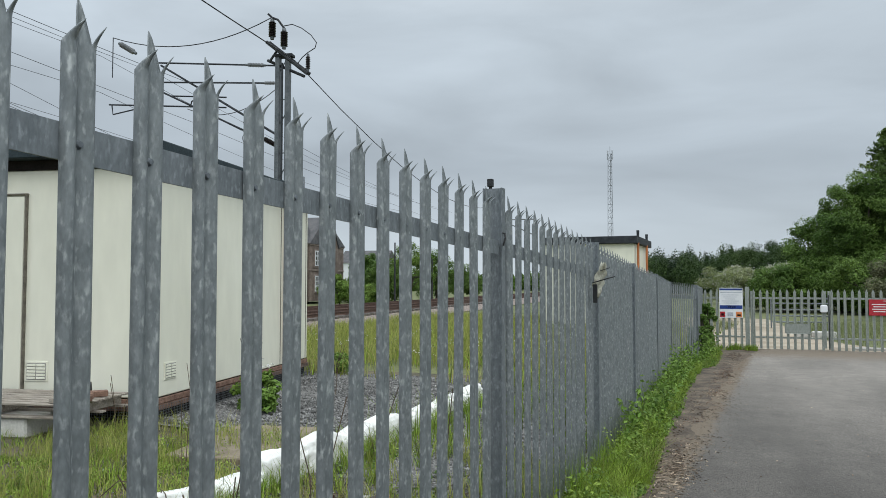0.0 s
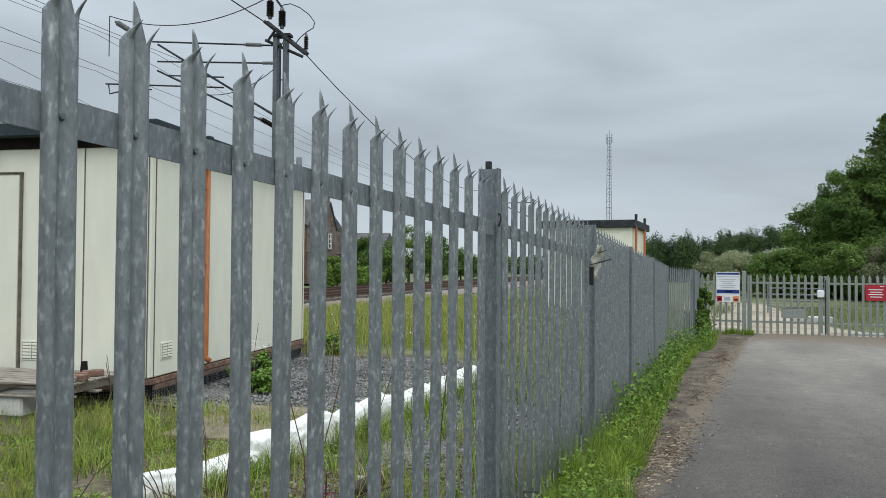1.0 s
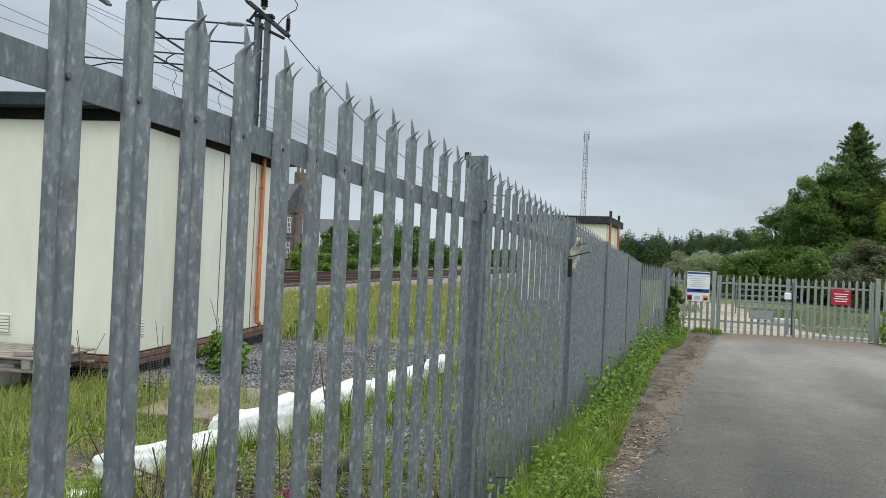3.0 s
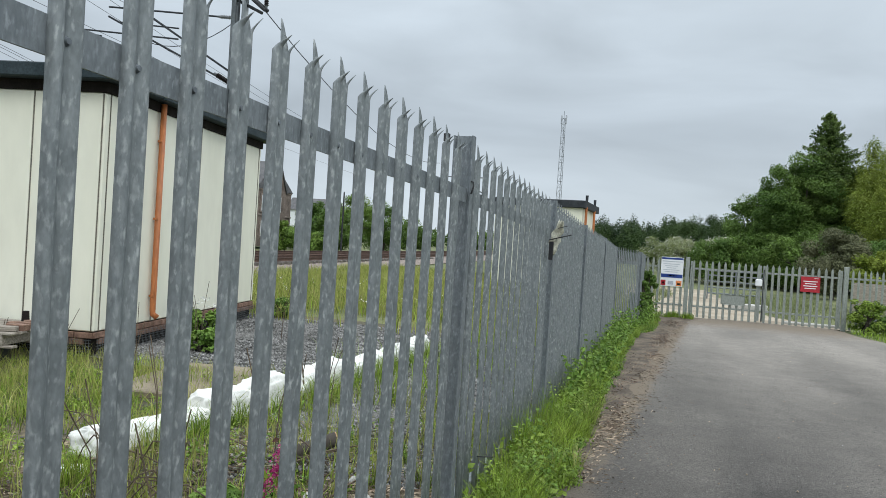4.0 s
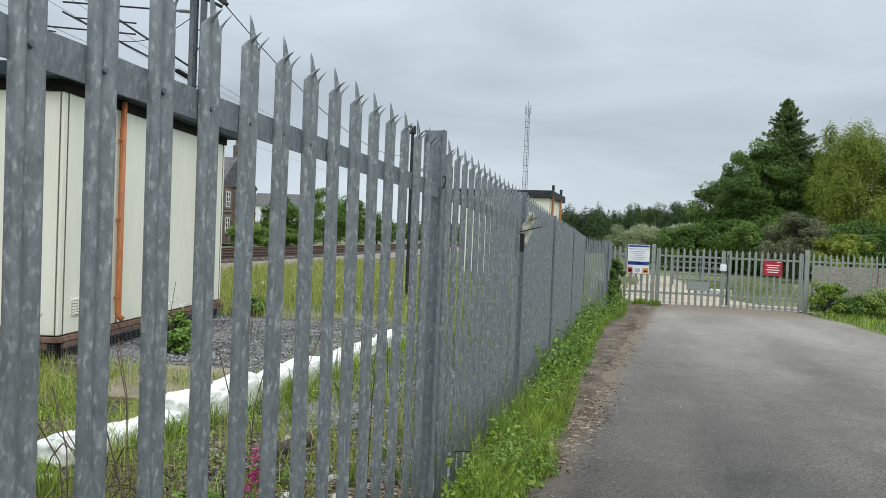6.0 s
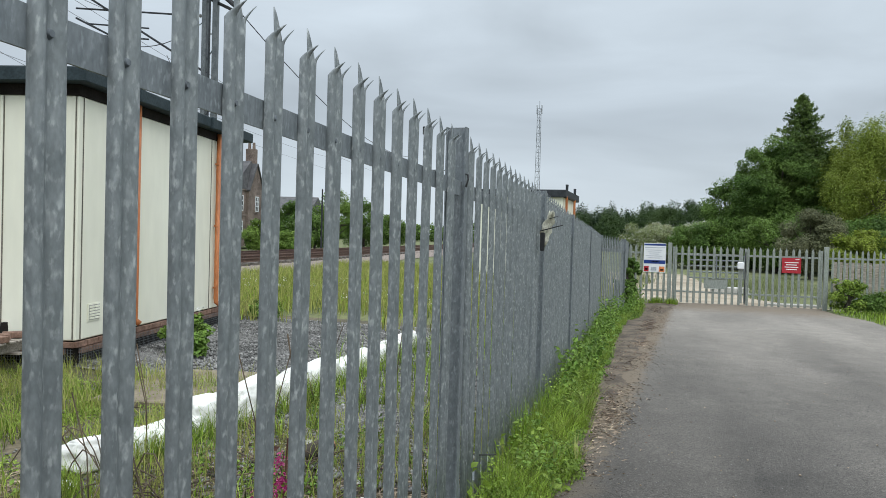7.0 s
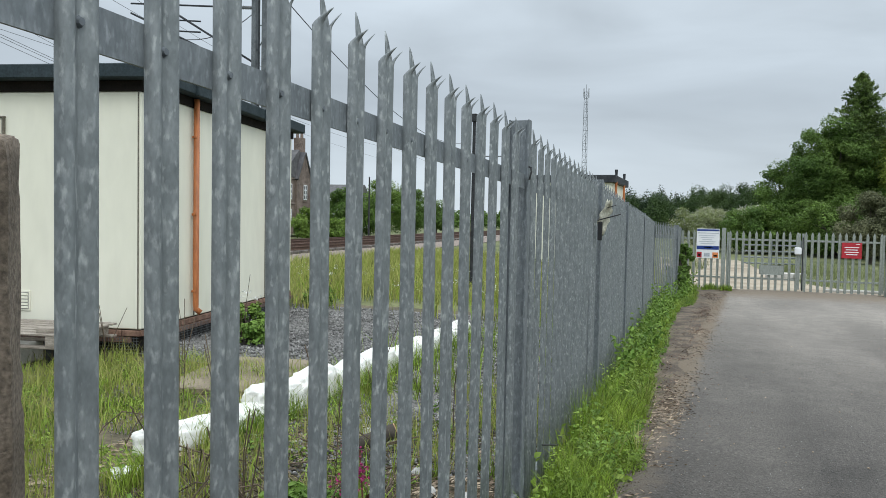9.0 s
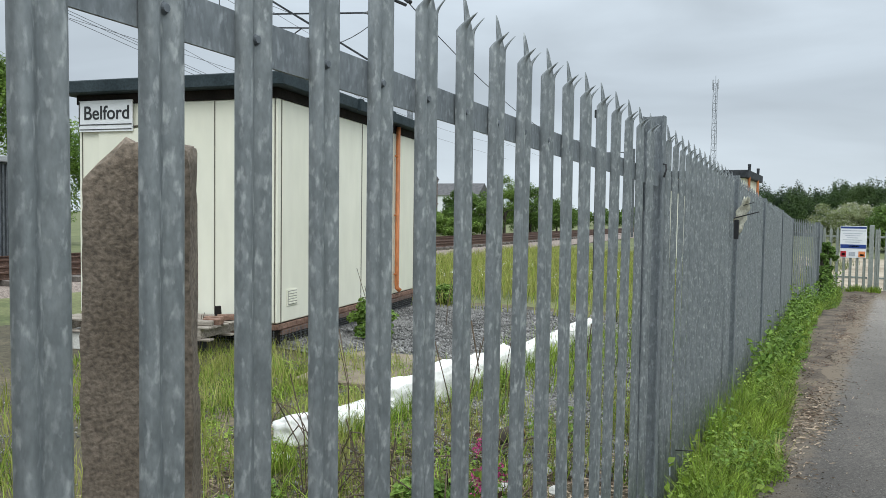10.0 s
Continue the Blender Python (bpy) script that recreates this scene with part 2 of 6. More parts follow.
mottled(ASPHALT, ((0.8, 0.14, (1.0, 0.35, 1)), (4.0, 0.10, (1, 1, 1)), (42.0, 0.24, (1, 1, 1)), (120.0, 0.30, (1, 1, 1))))
dirty_edge(ASPHALT, (0.160, 0.126, 0.090))
DIRT = surf("dry_dirt_edge", (0.060, 0.047, 0.035), (0.150, 0.117, 0.085), 3.2, 0.95, 0, 1.0, 34, 0.5, third=(0.24, 0.195, 0.15))
SOIL = surf("weedy_soil", (0.052, 0.047, 0.027), (0.120, 0.098, 0.062), 1.3, 0.95, 0, 0.8, 22, 0.4)
FIELD = surf("rough_grass_ground", (0.075, 0.095, 0.030), (0.145, 0.155, 0.062), 0.5, 0.95, 0, 0.6, 14, 0.35)
SAND = surf("sandy_track", (0.25, 0.205, 0.15), (0.40, 0.34, 0.26), 0.8, 0.95, 0, 0.4, 20, 0.2)
GRAVEL = surf("grey_gravel", (0.09, 0.087, 0.083), (0.22, 0.215, 0.208), 26, 0.9, 0, 1.0, 70, 0.5)
STONES = surf("grey_stone_chips", (0.105, 0.104, 0.101), (0.235, 0.232, 0.225), 5, 0.9, 0, 0.3, 60, 0.2, island=0.55)
BALLAST = surf("pinkish_ballast", (0.15, 0.12, 0.10), (0.29, 0.24, 0.21), 18, 0.95, 0, 1.0, 60, 0.4)
RUST = surf("rusty_rail", (0.075, 0.045, 0.034), (0.14, 0.082, 0.060), 10, 0.7, 0.3, 0.2)
WHITE_BAG = surf("white_woven_bag", (0.66, 0.66, 0.62), (0.84, 0.84, 0.82), 4, 0.75, 0, 0.35, 30, 0.08)
GRASS = surf("fresh_grass_blade", (0.115, 0.195, 0.022), (0.255, 0.355, 0.050), 2.0, 0.6, 0, 0, 20, 0.1, island=0.7, spec=0.25, trans=0.15)
GRASS_DRY = surf("yellowing_grass_blade", (0.23, 0.27, 0.052), (0.39, 0.385, 0.14), 1.5, 0.7, 0, 0, 20, 0.1, island=0.35, spec=0.2, trans=0.3)
STRAW = surf("dry_straw_litter", (0.17, 0.12, 0.085), (0.42, 0.34, 0.25), 8, 0.9, 0, 0, 20, 0.1, island=0.5)
YARD = surf("dull_yard_weed", (0.145, 0.175, 0.070), (0.25, 0.28, 0.14), 1.0, 0.7, 0, 0, 20, 0.1, island=0.35, spec=0.2, trans=0.25)
WEED = surf("weed_leaf", (0.110, 0.185, 0.022), (0.265, 0.362, 0.058), 3.0, 0.55, 0, 0, 20, 0.1, island=0.4, spec=0.3, trans=0.25)
DEAD_LEAF = surf("red_brown_dead_leaf", (0.10, 0.058, 0.040), (0.22, 0.14, 0.10), 9, 0.9, 0, 0, 20, 0.1, island=0.5)
DEAD_STALK = surf("dead_brown_stalk", (0.06, 0.045, 0.03), (0.13, 0.095, 0.065), 9, 0.9)
PINK = surf("magenta_petal", (0.36, 0.025, 0.14), (0.55, 0.07, 0.26), 6, 0.6, 0, 0, island=0.3, trans=0.2)
PETAL_WHITE = surf("white_petal", (0.7, 0.7, 0.66), (0.8, 0.8, 0.76), 6, 0.6, 0, 0, island=0.1)
BARK = surf("dark_bark", (0.05, 0.042, 0.034), (0.10, 0.085, 0.07), 6, 0.95, 0, 0.6, stretch=(1, 1, 0.3))
def leafy(name, c1, c2, island=0.45):
    return surf(name, c1, c2, 0.45, 0.6, 0, 0, 6, 0.2, island=island, spec=0.2, trans=0.3)
LEAF_DARK = leafy("dark_green_foliage", (0.066, 0.128, 0.026), (0.145, 0.230, 0.052))
LEAF_CONIFER = leafy("conifer_foliage", (0.064, 0.112, 0.027), (0.132, 0.192, 0.048))
LEAF_PINE = leafy("far_pine_foliage", (0.022, 0.046, 0.020), (0.048, 0.080, 0.032))
LEAF_WOOD = leafy("far_woodland_foliage", (0.030, 0.060, 0.018), (0.066, 0.108, 0.031))
DOCK = surf("red_brown_dock_seed", (0.07, 0.028, 0.018), (0.14, 0.06, 0.04), 8, 0.8, island=0.4)
LEAF_MID = leafy("mid_green_foliage", (0.068, 0.135, 0.025), (0.125, 0.210, 0.045))
LEAF_LIME = leafy("pale_willow_foliage", (0.152, 0.210, 0.030), (0.268, 0.322, 0.060))
LEAF_YELLOW = leafy("yellow_green_foliage", (0.170, 0.225, 0.028), (0.290, 0.345, 0.060))
LEAF_FRESH = leafy("fresh_green_foliage", (0.095, 0.175, 0.028), (0.180, 0.270, 0.055))
# darker green than WEED, shared by the nettle stems and other leafy weeds
WEED_DARK = surf("dark_weed_leaf", (0.085, 0.165, 0.026), (0.185, 0.290, 0.055), 3.0, 0.6, 0, 0, 20, 0.1, island=0.4, spec=0.25, trans=0.2)
LEAF_GREY = leafy("grey_green_foliage", (0.122, 0.136, 0.070), (0.205, 0.208, 0.118))
LEAF_HAW = leafy("hawthorn_foliage", (0.185, 0.225, 0.085), (0.300, 0.335, 0.155))
SIGN_WHITE = surf("white_sign_sheet", (0.74, 0.76, 0.78), (0.80, 0.81, 0.83), 3, 0.4, 0, 0, 10, 0.02)
SIGN_BLUE = surf("blue_sign_ink", (0.015, 0.04, 0.20), (0.02, 0.055, 0.25), 3, 0.4, 0, 0)
SIGN_RED = surf("red_sign_sheet", (0.38, 0.017, 0.028), (0.45, 0.025, 0.04), 3, 0.4, 0, 0)
SIGN_ORANGE = surf("orange_sign_ink", (0.70, 0.22, 0.08), (0.75, 0.27, 0.10), 3, 0.4, 0, 0)
SIGN_GREY = surf("grey_sign_ink", (0.40, 0.43, 0.48), (0.48, 0.50, 0.55), 3, 0.4, 0, 0)
INK = surf("black_ink", (0.01, 0.01, 0.012), (0.018, 0.018, 0.02), 3, 0.4, 0, 0)
INSUL = surf("brown_black_porcelain", (0.012, 0.009, 0.010), (0.024, 0.018, 0.019), 4, 0.4, spec=0.3)
INSUL_GREY = surf("grey_porcelain", (0.16, 0.17, 0.18), (0.24, 0.25, 0.26), 4, 0.4)
MAST_STEEL = surf("grey_mast_steel", (0.095, 0.108, 0.118), (0.155, 0.170, 0.182), 5, 0.55, 0.4, 0.1)
HOUSE_TRIM = surf("pale_sandstone_trim", (0.17, 0.135, 0.115), (0.27, 0.22, 0.19), 2.5, 0.9, 0, 0.3, 12, 0.25)
HOUSE_STONE = surf("old_sandstone_masonry", (0.115, 0.088, 0.074), (0.215, 0.168, 0.14), 1.5, 0.9, 0, 0.4, 9, 0.3)
SLATE = surf("dark_slate_roof", (0.05, 0.05, 0.055), (0.10, 0.098, 0.10), 2, 0.7, 0, 0.3)
WINDOW_DARK = surf("dark_window_glass", (0.02, 0.022, 0.025), (0.04, 0.043, 0.047), 2, 0.15, 0, 0)
OCHRE = surf("ochre_rag", (0.26, 0.25, 0.18), (0.60, 0.59, 0.50), 9, 0.85, 0, 0.4, 40, 0.25)


# ---- mesh helpers ----
def raw_mesh(name, verts, faces, mat, smooth=False):
    me = bpy.data.meshes.new(name)
    me.from_pydata([tuple(map(float, v)) for v in verts], [], faces)
    me.materials.append(mat)
    if smooth:
        me.polygons.foreach_set("use_smooth", [True] * len(me.polygons))
    me.update()
    return me


def tri_mesh(name, verts, tris, mat):
    """Many small pieces at once, from arrays."""
    verts, tris = np.asarray(verts, dtype=np.float32), np.asarray(tris, dtype=np.int32)
    me = bpy.data.meshes.new(name)
    me.vertices.add(len(verts))
    me.vertices.foreach_set("co", verts.ravel())
    me.loops.add(len(tris) * 3)
    me.loops.foreach_set("vertex_index", tris.ravel())
    me.polygons.add(len(tris))
    me.polygons.foreach_set("loop_start", np.arange(len(tris), dtype=np.int32) * 3)
    me.materials.append(mat)
    me.update(calc_edges=True)
    me.validate()
    return me


def bm_mesh(name, bm, mat, smooth=False):
    bmesh.ops.recalc_face_normals(bm, faces=bm.faces)
    me = bpy.data.meshes.new(name)
    bm.to_mesh(me)
    bm.free()
    me.materials.append(mat)
    if smooth:
        me.polygons.foreach_set("use_smooth", [True] * len(me.polygons))
    return me


def part(name, data, mat, parent=None, label="", m=None, smooth=False):
    """One mesh object, from a bmesh or a ready mesh, under a thing or a part."""
    if isinstance(data, bmesh.types.BMesh):
        data = bm_mesh(name, data, mat, smooth)
    ob = new(name, data)
    if parent is not None:
        ob.parent = parent
    if m is not None:
        ob.matrix_basis = m
    if label:
        ob["label"] = label
    return ob


def thing(name, label, category, m=None, group="", kind=""):
    ob = new(name)
    ob.empty_display_size = 0.1
    if m is not None:
        ob.matrix_basis = m
    return tagged(ob, label, category, group, kind)


def box(sx, sy, sz, at=(0, 0, 0), bevel=0.0, turn=0.0, bm=None):
    """A box whose base centre is at `at`."""
    bm = bm or bmesh.new()
    m = Matrix.Translation((at[0], at[1], at[2] + sz / 2)) @ Matrix.Rotation(radians(turn), 4, "Z") @ Matrix.Diagonal((sx, sy, sz, 1))
    r = bmesh.ops.create_cube(bm, size=1.0, matrix=m)
    if bevel:
        edges = list({e for v in r["verts"] for e in v.link_edges})
        bmesh.ops.bevel(bm, geom=edges, offset=bevel, segments=1, affect="EDGES")
    return bm


def rod(a, b, r, r2=None, sides=8, bm=None):
    """A round bar from a to b."""
    bm = bm or bmesh.new()
    a, b = Vector(a), Vector(b)
    d = b - a
    m = Matrix.Translation((a + b) / 2) @ d.to_track_quat("Z", "Y").to_matrix().to_4x4()
    bmesh.ops.create_cone(bm, cap_ends=True, segments=sides, radius1=r, radius2=r if r2 is None else r2, depth=d.length, matrix=m)
    return bm


def polyline(points, r, sides=6, bm=None):
    """One continuous round tube through the points."""
    bm = bm or bmesh.new()
    pts = [Vector(p) for p in points]
    rings = []
    for i, p in enumerate(pts):
        d = (pts[min(i + 1, len(pts) - 1)] - pts[max(i - 1, 0)]).normalized()
        q = d.to_track_quat("Z", "Y")
        rings.append([bm.verts.new(p + q @ Vector((math.cos(a) * r, math.sin(a) * r, 0))) for a in [2 * math.pi * k / sides for k in range(sides)]])
    for a, b in zip(rings[:-1], rings[1:]):
        off = min(range(sides), key=lambda o: sum((a[k].co - b[(k + o) % sides].co).length for k in range(sides)))
        for k in range(sides):
            bm.faces.new((a[k], a[(k + 1) % sides], b[(k + 1 + off) % sides], b[(k + off) % sides]))
    bm.faces.new(list(reversed(rings[0])))
    bm.faces.new(rings[-1])
    return bm


def sagging(a, b, sag, n=10):
    a, b = Vector(a), Vector(b)
    return [a.lerp(b, i / n) - Vector((0, 0, sag * 4 * (i / n) * (1 - i / n))) for i in range(n + 1)]


def shell(verts, faces, offset):
    """Gives a sheet thickness: a second skin at the offset and a rim round every open edge."""
    n = len(verts)
    vs = list(verts) + [tuple(Vector(v) + Vector(offset)) for v in verts]
    fs = [tuple(f) for f in faces] + [tuple(i + n for i in reversed(f)) for f in faces]
    count = {}
    for f in faces:
        for i in range(len(f)):
            a, b = f[i], f[(i + 1) % len(f)]
            count[frozenset((a, b))] = count.get(frozenset((a, b)), []) + [(a, b)]
    for k, v in count.items():
        if len(v) == 1:
            a, b = v[0]
            fs.append((b, a, a + n, b + n))
    return vs, fs


def gz(x, y):
    """The ground's height: a slight fall along the lane."""
    return -0.05 - 0.010 * max(-20.0, min(26.0, y))


# ---- ground, lane, track bed ----
def grid_sheet(name, x0, x1, y0, y1, nx, ny, lift, mat, bumpy=0.0, edge=None):
    vs, fs = [], []
    for j in range(ny + 1):
        for i in range(nx + 1):
            u, v = i / nx, j / ny
            y = y0 + (y1 - y0) * v
            a, b = (x0, x1) if edge is None else edge(y)
            x = a + (b - a) * u
            h = gz(x, y) + lift + bumpy * noise.noise((x * 0.9, y * 0.9, 3.0))
            vs.append((x, y, h))
    for j in range(ny):
        for i in range(nx):
            k = j * (nx + 1) + i
            fs.append((k, k + 1, k + nx + 2, k + nx + 1))
    return raw_mesh(name, vs, fs, mat, True)


def ground_sheet():
    xs = [-3000, -600, -150, -60, -30] + [-20 + i for i in range(0, 51)] + [45, 90, 200, 700, 3000]
    ys = [-300, -80, -30] + [-20 + i for i in range(0, 71)] + [60, 90, 150, 400, 1200, 3500]
    vs = [(x, y, gz(x, y) - 0.03) for y in ys for x in xs]
    n = len(xs)
    fs = [(j * n + i, j * n + i + 1, (j + 1) * n + i + 1, (j + 1) * n + i) for j in range(len(ys) - 1) for i in range(n - 1)]
    return raw_mesh("ground", vs, fs, FIELD, True)


tagged(part("ground", ground_sheet(), FIELD), "rough green grass ground running out to the horizon", "ground", kind="structure")


def lane_edge(y):
    w = 0.10 * noise.noise((y * 0.35, 0.0, 7.0)) + 0.07 * noise.noise((y * 1.6, 2.0, 1.0)) + 0.05 * noise.noise((y * 5.0, 6.0, 1.0)) + 0.03 * noise.noise((y * 13.0, 6.0, 1.0))
    left = float(np.interp(y, [0, 4.5, 7, 12, 18, 21, 22.3], [0.34, 0.36, 0.52, 0.66, 0.9, 1.25, 1.7]))
    right = 6.2 if y < 12 else 6.2 - (y - 12) * 0.13
    return left + w, right + 0.2 * noise.noise((y * 0.5, 5.0, 0.0))


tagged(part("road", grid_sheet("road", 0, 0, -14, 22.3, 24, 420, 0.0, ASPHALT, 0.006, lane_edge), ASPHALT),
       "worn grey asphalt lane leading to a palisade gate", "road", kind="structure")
tagged(part("road_shoulder", grid_sheet("road_shoulder", 0, 0, -14, 22.3, 6, 90, -0.008, DIRT, 0.016, lambda y: (-0.25, lane_edge(y)[0] + 0.5)), DIRT),
       "strip of dry brown dirt and litter beside the asphalt", "dirt strip", kind="structure")
tagged(part("ground_soil", grid_sheet("ground_soil", -9.5, -0.25, -12, 13.0, 40, 60, -0.012, SOIL, 0.02), SOIL),
       "weedy soil behind the palisade fence", "ground", kind="structure")
tagged(part("ground_sandy", grid_sheet("ground_sandy", 0, 0, 22.3, 42, 8, 20, -0.006, SAND, 0.02, lambda y: (-0.8 - (y - 22) * 0.06, float(np.interp(y, [22, 23, 26, 30, 42], [5.4, 4.9, 3.6, 2.9, 1.9])) + 0.4 * noise.noise((y, 3.0, 0)))), SAND),
       "pale sandy track beyond the gate", "track", kind="structure")

# the railway runs five degrees off the lane
TR = 5.0
RAILWAY = pose(1.1, 0, 0, 0, 0, TR)


def bed_mesh():
    prof = [(-23.0, -0.3), (-21.6, -0.04), (-13.75, -0.04), (-13.0, -0.3)]
    vs, fs = [], []
    for y in (-60, 0, 40, 90, 200, 500):
        for x, z in prof:
            vs.append((x, y, z))
    n = len(prof)
    for j in range(5):
        for i in range(n - 1):
            fs.append((j * n + i, j * n + i + 1, (j + 1) * n + i + 1, (j + 1) * n + i))
    return raw_mesh("ballast_bed", vs, fs, BALLAST)


bed = part("ballast_bed", bed_mesh(), BALLAST, None, "", RAILWAY)
tagged(bed, "pinkish stone ballast bed of a double railway track", "ballast", kind="structure")


def rail_mesh():
    prof = [(-0.065, 0), (0.065, 0), (0.065, 0.012), (0.012, 0.03), (0.012, 0.11), (0.035, 0.12), (0.035, 0.155), (-0.035, 0.155), (-0.035, 0.12), (-0.012, 0.11), (-0.012, 0.03), (-0.065, 0.012)]
    n = len(prof)
    vs = [(x, -50, z) for x, z in prof] + [(x, 400, z) for x, z in prof]
    fs = [(i, (i + 1) % n, (i + 1) % n + n, i + n) for i in range(n)] + [tuple(reversed(range(n))), tuple(range(n, 2 * n))]
    return raw_mesh("rail", vs, fs, RUST)


rail_me = rail_mesh()
sleeper_me = bm_mesh("sleeper", box(2.5, 0.26, 0.12, (0, 0, 0), 0.012), SLEEPER)
for centre in (15.3, 18.9):
    track = thing("railway_track", "railway track of rusty steel rails on concrete sleepers", "railway track", RAILWAY @ pose(-centre, 0, 0), "railway tracks")
    for s in (-0.7525, 0.7525):
        part("rail", rail_me, RUST, track, "", pose(s, 0, 0.075))
    for i in range(70):
        part("sleeper", sleeper_me, SLEEPER, track, "", pose(0, 8 + i * 0.7, -0.045))


# ---- palisade fence ----
LINE = [(0.0, -5.15), (0.0, -2.4), (0.0, 0.36), (0.0, 3.72), (-0.045, 6.45), (-0.13, 9.2), (-0.18, 11.95), (-0.24, 14.7), (0.06, 17.4), (0.0, 20.1), (-0.10, 21.9)]
RAIL_Z = [(-5.15, 1.954), (0.0, 1.794), (3.72, 1.679), (6.45, 1.575), (9.2, 1.465), (11.95, 1.37), (14.7, 1.255), (17.45, 1.19), (20.2, 1.12), (21.9, 1.08)]


def rail_z(y):
    return float(np.interp(y, [p[0] for p in RAIL_Z], [p[1] for p in RAIL_Z]))


def line_x(y):
    return float(np.interp(y, [p[1] for p in LINE], [p[0] for p in LINE]))


def pale_mesh(length, mat, name="pale"):
    """A rolled W-section pale, split at the head into a curved middle spike and two prongs bent towards the lane. Bolt height is z = 0."""
    half = [(-0.036, -0.008), (-0.0345, -0.002), (-0.031, 0.005), (-0.025, 0.0098), (-0.018, 0.0098), (-0.009, 0.002)]
    prof = half + [(0.0, -0.003)] + [(-y, x) for y, x in reversed(half)]
    n, sh = len(prof), 0.192
    rows = [-length + 0.27, -1.2, -0.9, -0.6, -0.3, 0.0, sh - 0.03, sh]
    vs = [(x, y, z) for z in rows for y, x in prof]
    fs = [(j * n + i, j * n + i + 1, (j + 1) * n + i + 1, (j + 1) * n + i) for j in range(len(rows) - 1) for i in range(n - 1)]
    top = (len(rows) - 1) * n
    # the middle spike, then the two prongs: each narrows from its share of the section to a point
    for i0, i1, tip_y, tip_x, rise, sweep, waist in ((4, 8, -0.003, -0.006, 0.092, 1.0, 0.70), (0, 4, -0.022, 0.040, 0.040, 1.5, 0.85), (8, 12, 0.029, 0.036, 0.040, 1.5, 0.85)):
        prev = list(range(top + i0, top + i1 + 1))
        yc = sum(prof[i][0] for i in range(i0, i1 + 1)) / (i1 - i0 + 1)
        for s in (0.2, 0.42, 0.65, 0.85):
            w = (1 - s) ** waist
            k = len(vs)
            for i in range(i0, i1 + 1):
                y, x = prof[i]
                vs.append((x * w + tip_x * s ** sweep, yc + (y - yc) * w + (tip_y - yc) * s, sh + rise * s))
            fs += [(prev[i], prev[i + 1], k + i + 1, k + i) for i in range(i1 - i0)]
            prev = list(range(k, k + i1 - i0 + 1))
        vs.append((tip_x, tip_y, sh + rise))
        fs += [(prev[i], prev[i + 1], len(vs) - 1) for i in range(i1 - i0)]
    sheets = 2 * len(fs)
    vs, fs = shell(vs, fs, (-0.003, 0, 0))
    me = raw_mesh(name, vs, fs, mat)
    me.polygons.foreach_set("use_smooth", [i < sheets for i in range(len(fs))])
    return me


def post_mesh(length):
    """A rolled I-section post, its flanges across the fence line."""
    d, w, tf, tw = 0.104, 0.056, 0.007, 0.006
    prof = [(0, -w / 2), (0, w / 2), (-tf, w / 2), (-tf, tw / 2), (-d + tf, tw / 2), (-d + tf, w / 2), (-d, w / 2), (-d, -w / 2), (-d + tf, -w / 2), (-d + tf, -tw / 2), (-tf, -tw / 2), (-tf, -w / 2)]
    n = len(prof)
    vs = [(x, y, -length) for x, y in prof] + [(x, y, 0) for x, y in prof]
    fs = [(i, (i + 1) % n, (i + 1) % n + n, i + n) for i in range(n)]
    fs += [(n + 0, n + 1, n + 2, n + 11), (n + 11, n + 2, n + 3, n + 10), (n + 10, n + 3, n + 4, n + 9), (n + 9, n + 4, n + 5, n + 8), (n + 8, n + 5, n + 6, n + 7)]
    return raw_mesh("post", vs, fs, ZINC_DARK)


def bolt_mesh():
    bm = bmesh.new()
    bmesh.ops.create_cone(bm, cap_ends=True, segments=12, radius1=0.0095, radius2=0.006, depth=0.008, matrix=Matrix.Rotation(radians(90), 4, "Y"))
    bmesh.ops.create_cone(bm, cap_ends=True, segments=10, radius1=0.0105, radius2=0.0105, depth=0.002, matrix=Matrix.Translation((-0.005, 0, 0)) @ Matrix.Rotation(radians(90), 4, "Y"))
    return bm_mesh("bolt", bm, BOLT)


def angle_bar(a, b, h, mat):
    """A steel angle rail between two points: an upright face towards the lane and a flange behind its upper edge."""
    a, b = Vector(a), Vector(b)
    prof = [(0, 0), (0, h), (-0.05, h), (-0.05, h - 0.006), (-0.006, h - 0.006), (-0.006, 0)]
    n = len(prof)
    vs = [a + Vector((x, 0, z)) for x, z in prof] + [b + Vector((x, 0, z)) for x, z in prof]
    fs = [(i, (i + 1) % n, (i + 1) % n + n, i + n) for i in range(n)] + [tuple(reversed(range(n))), tuple(range(n, 2 * n))]
    return raw_mesh("rail", vs, fs, mat)


fence = thing("palisade_fence", "galvanised steel palisade fence with split spiked pales beside a lane", "fence", pose(0, 0, 0))
pale_me, bolt_me, post_me = pale_mesh(2.12, ZINC), bolt_mesh(), post_mesh(2.25)
rnd = random.Random(4)
for i, (a, b) in enumerate(zip(LINE[:-1], LINE[1:])):
    za, zb = rail_z(a[1]), rail_z(b[1])
    part("rail", angle_bar((a[0] - 0.012, a[1] + 0.03, za - 0.034), (b[0] - 0.012, b[1] - 0.03, zb - 0.034), 0.072, ZINC_DARK), ZINC_DARK, fence)
    part("rail", angle_bar((a[0] - 0.012, a[1] + 0.03, za - 1.64), (b[0] - 0.012, b[1] - 0.03, zb - 1.64), 0.06, ZINC_DARK), ZINC_DARK, fence)
for x, y in LINE:
    part("post", post_me, ZINC_DARK, fence, "", pose(x + (0.022 if y > 5 else 0.004), y, rail_z(y) + (0.31 if 3 < y < 5 else 0.275)))
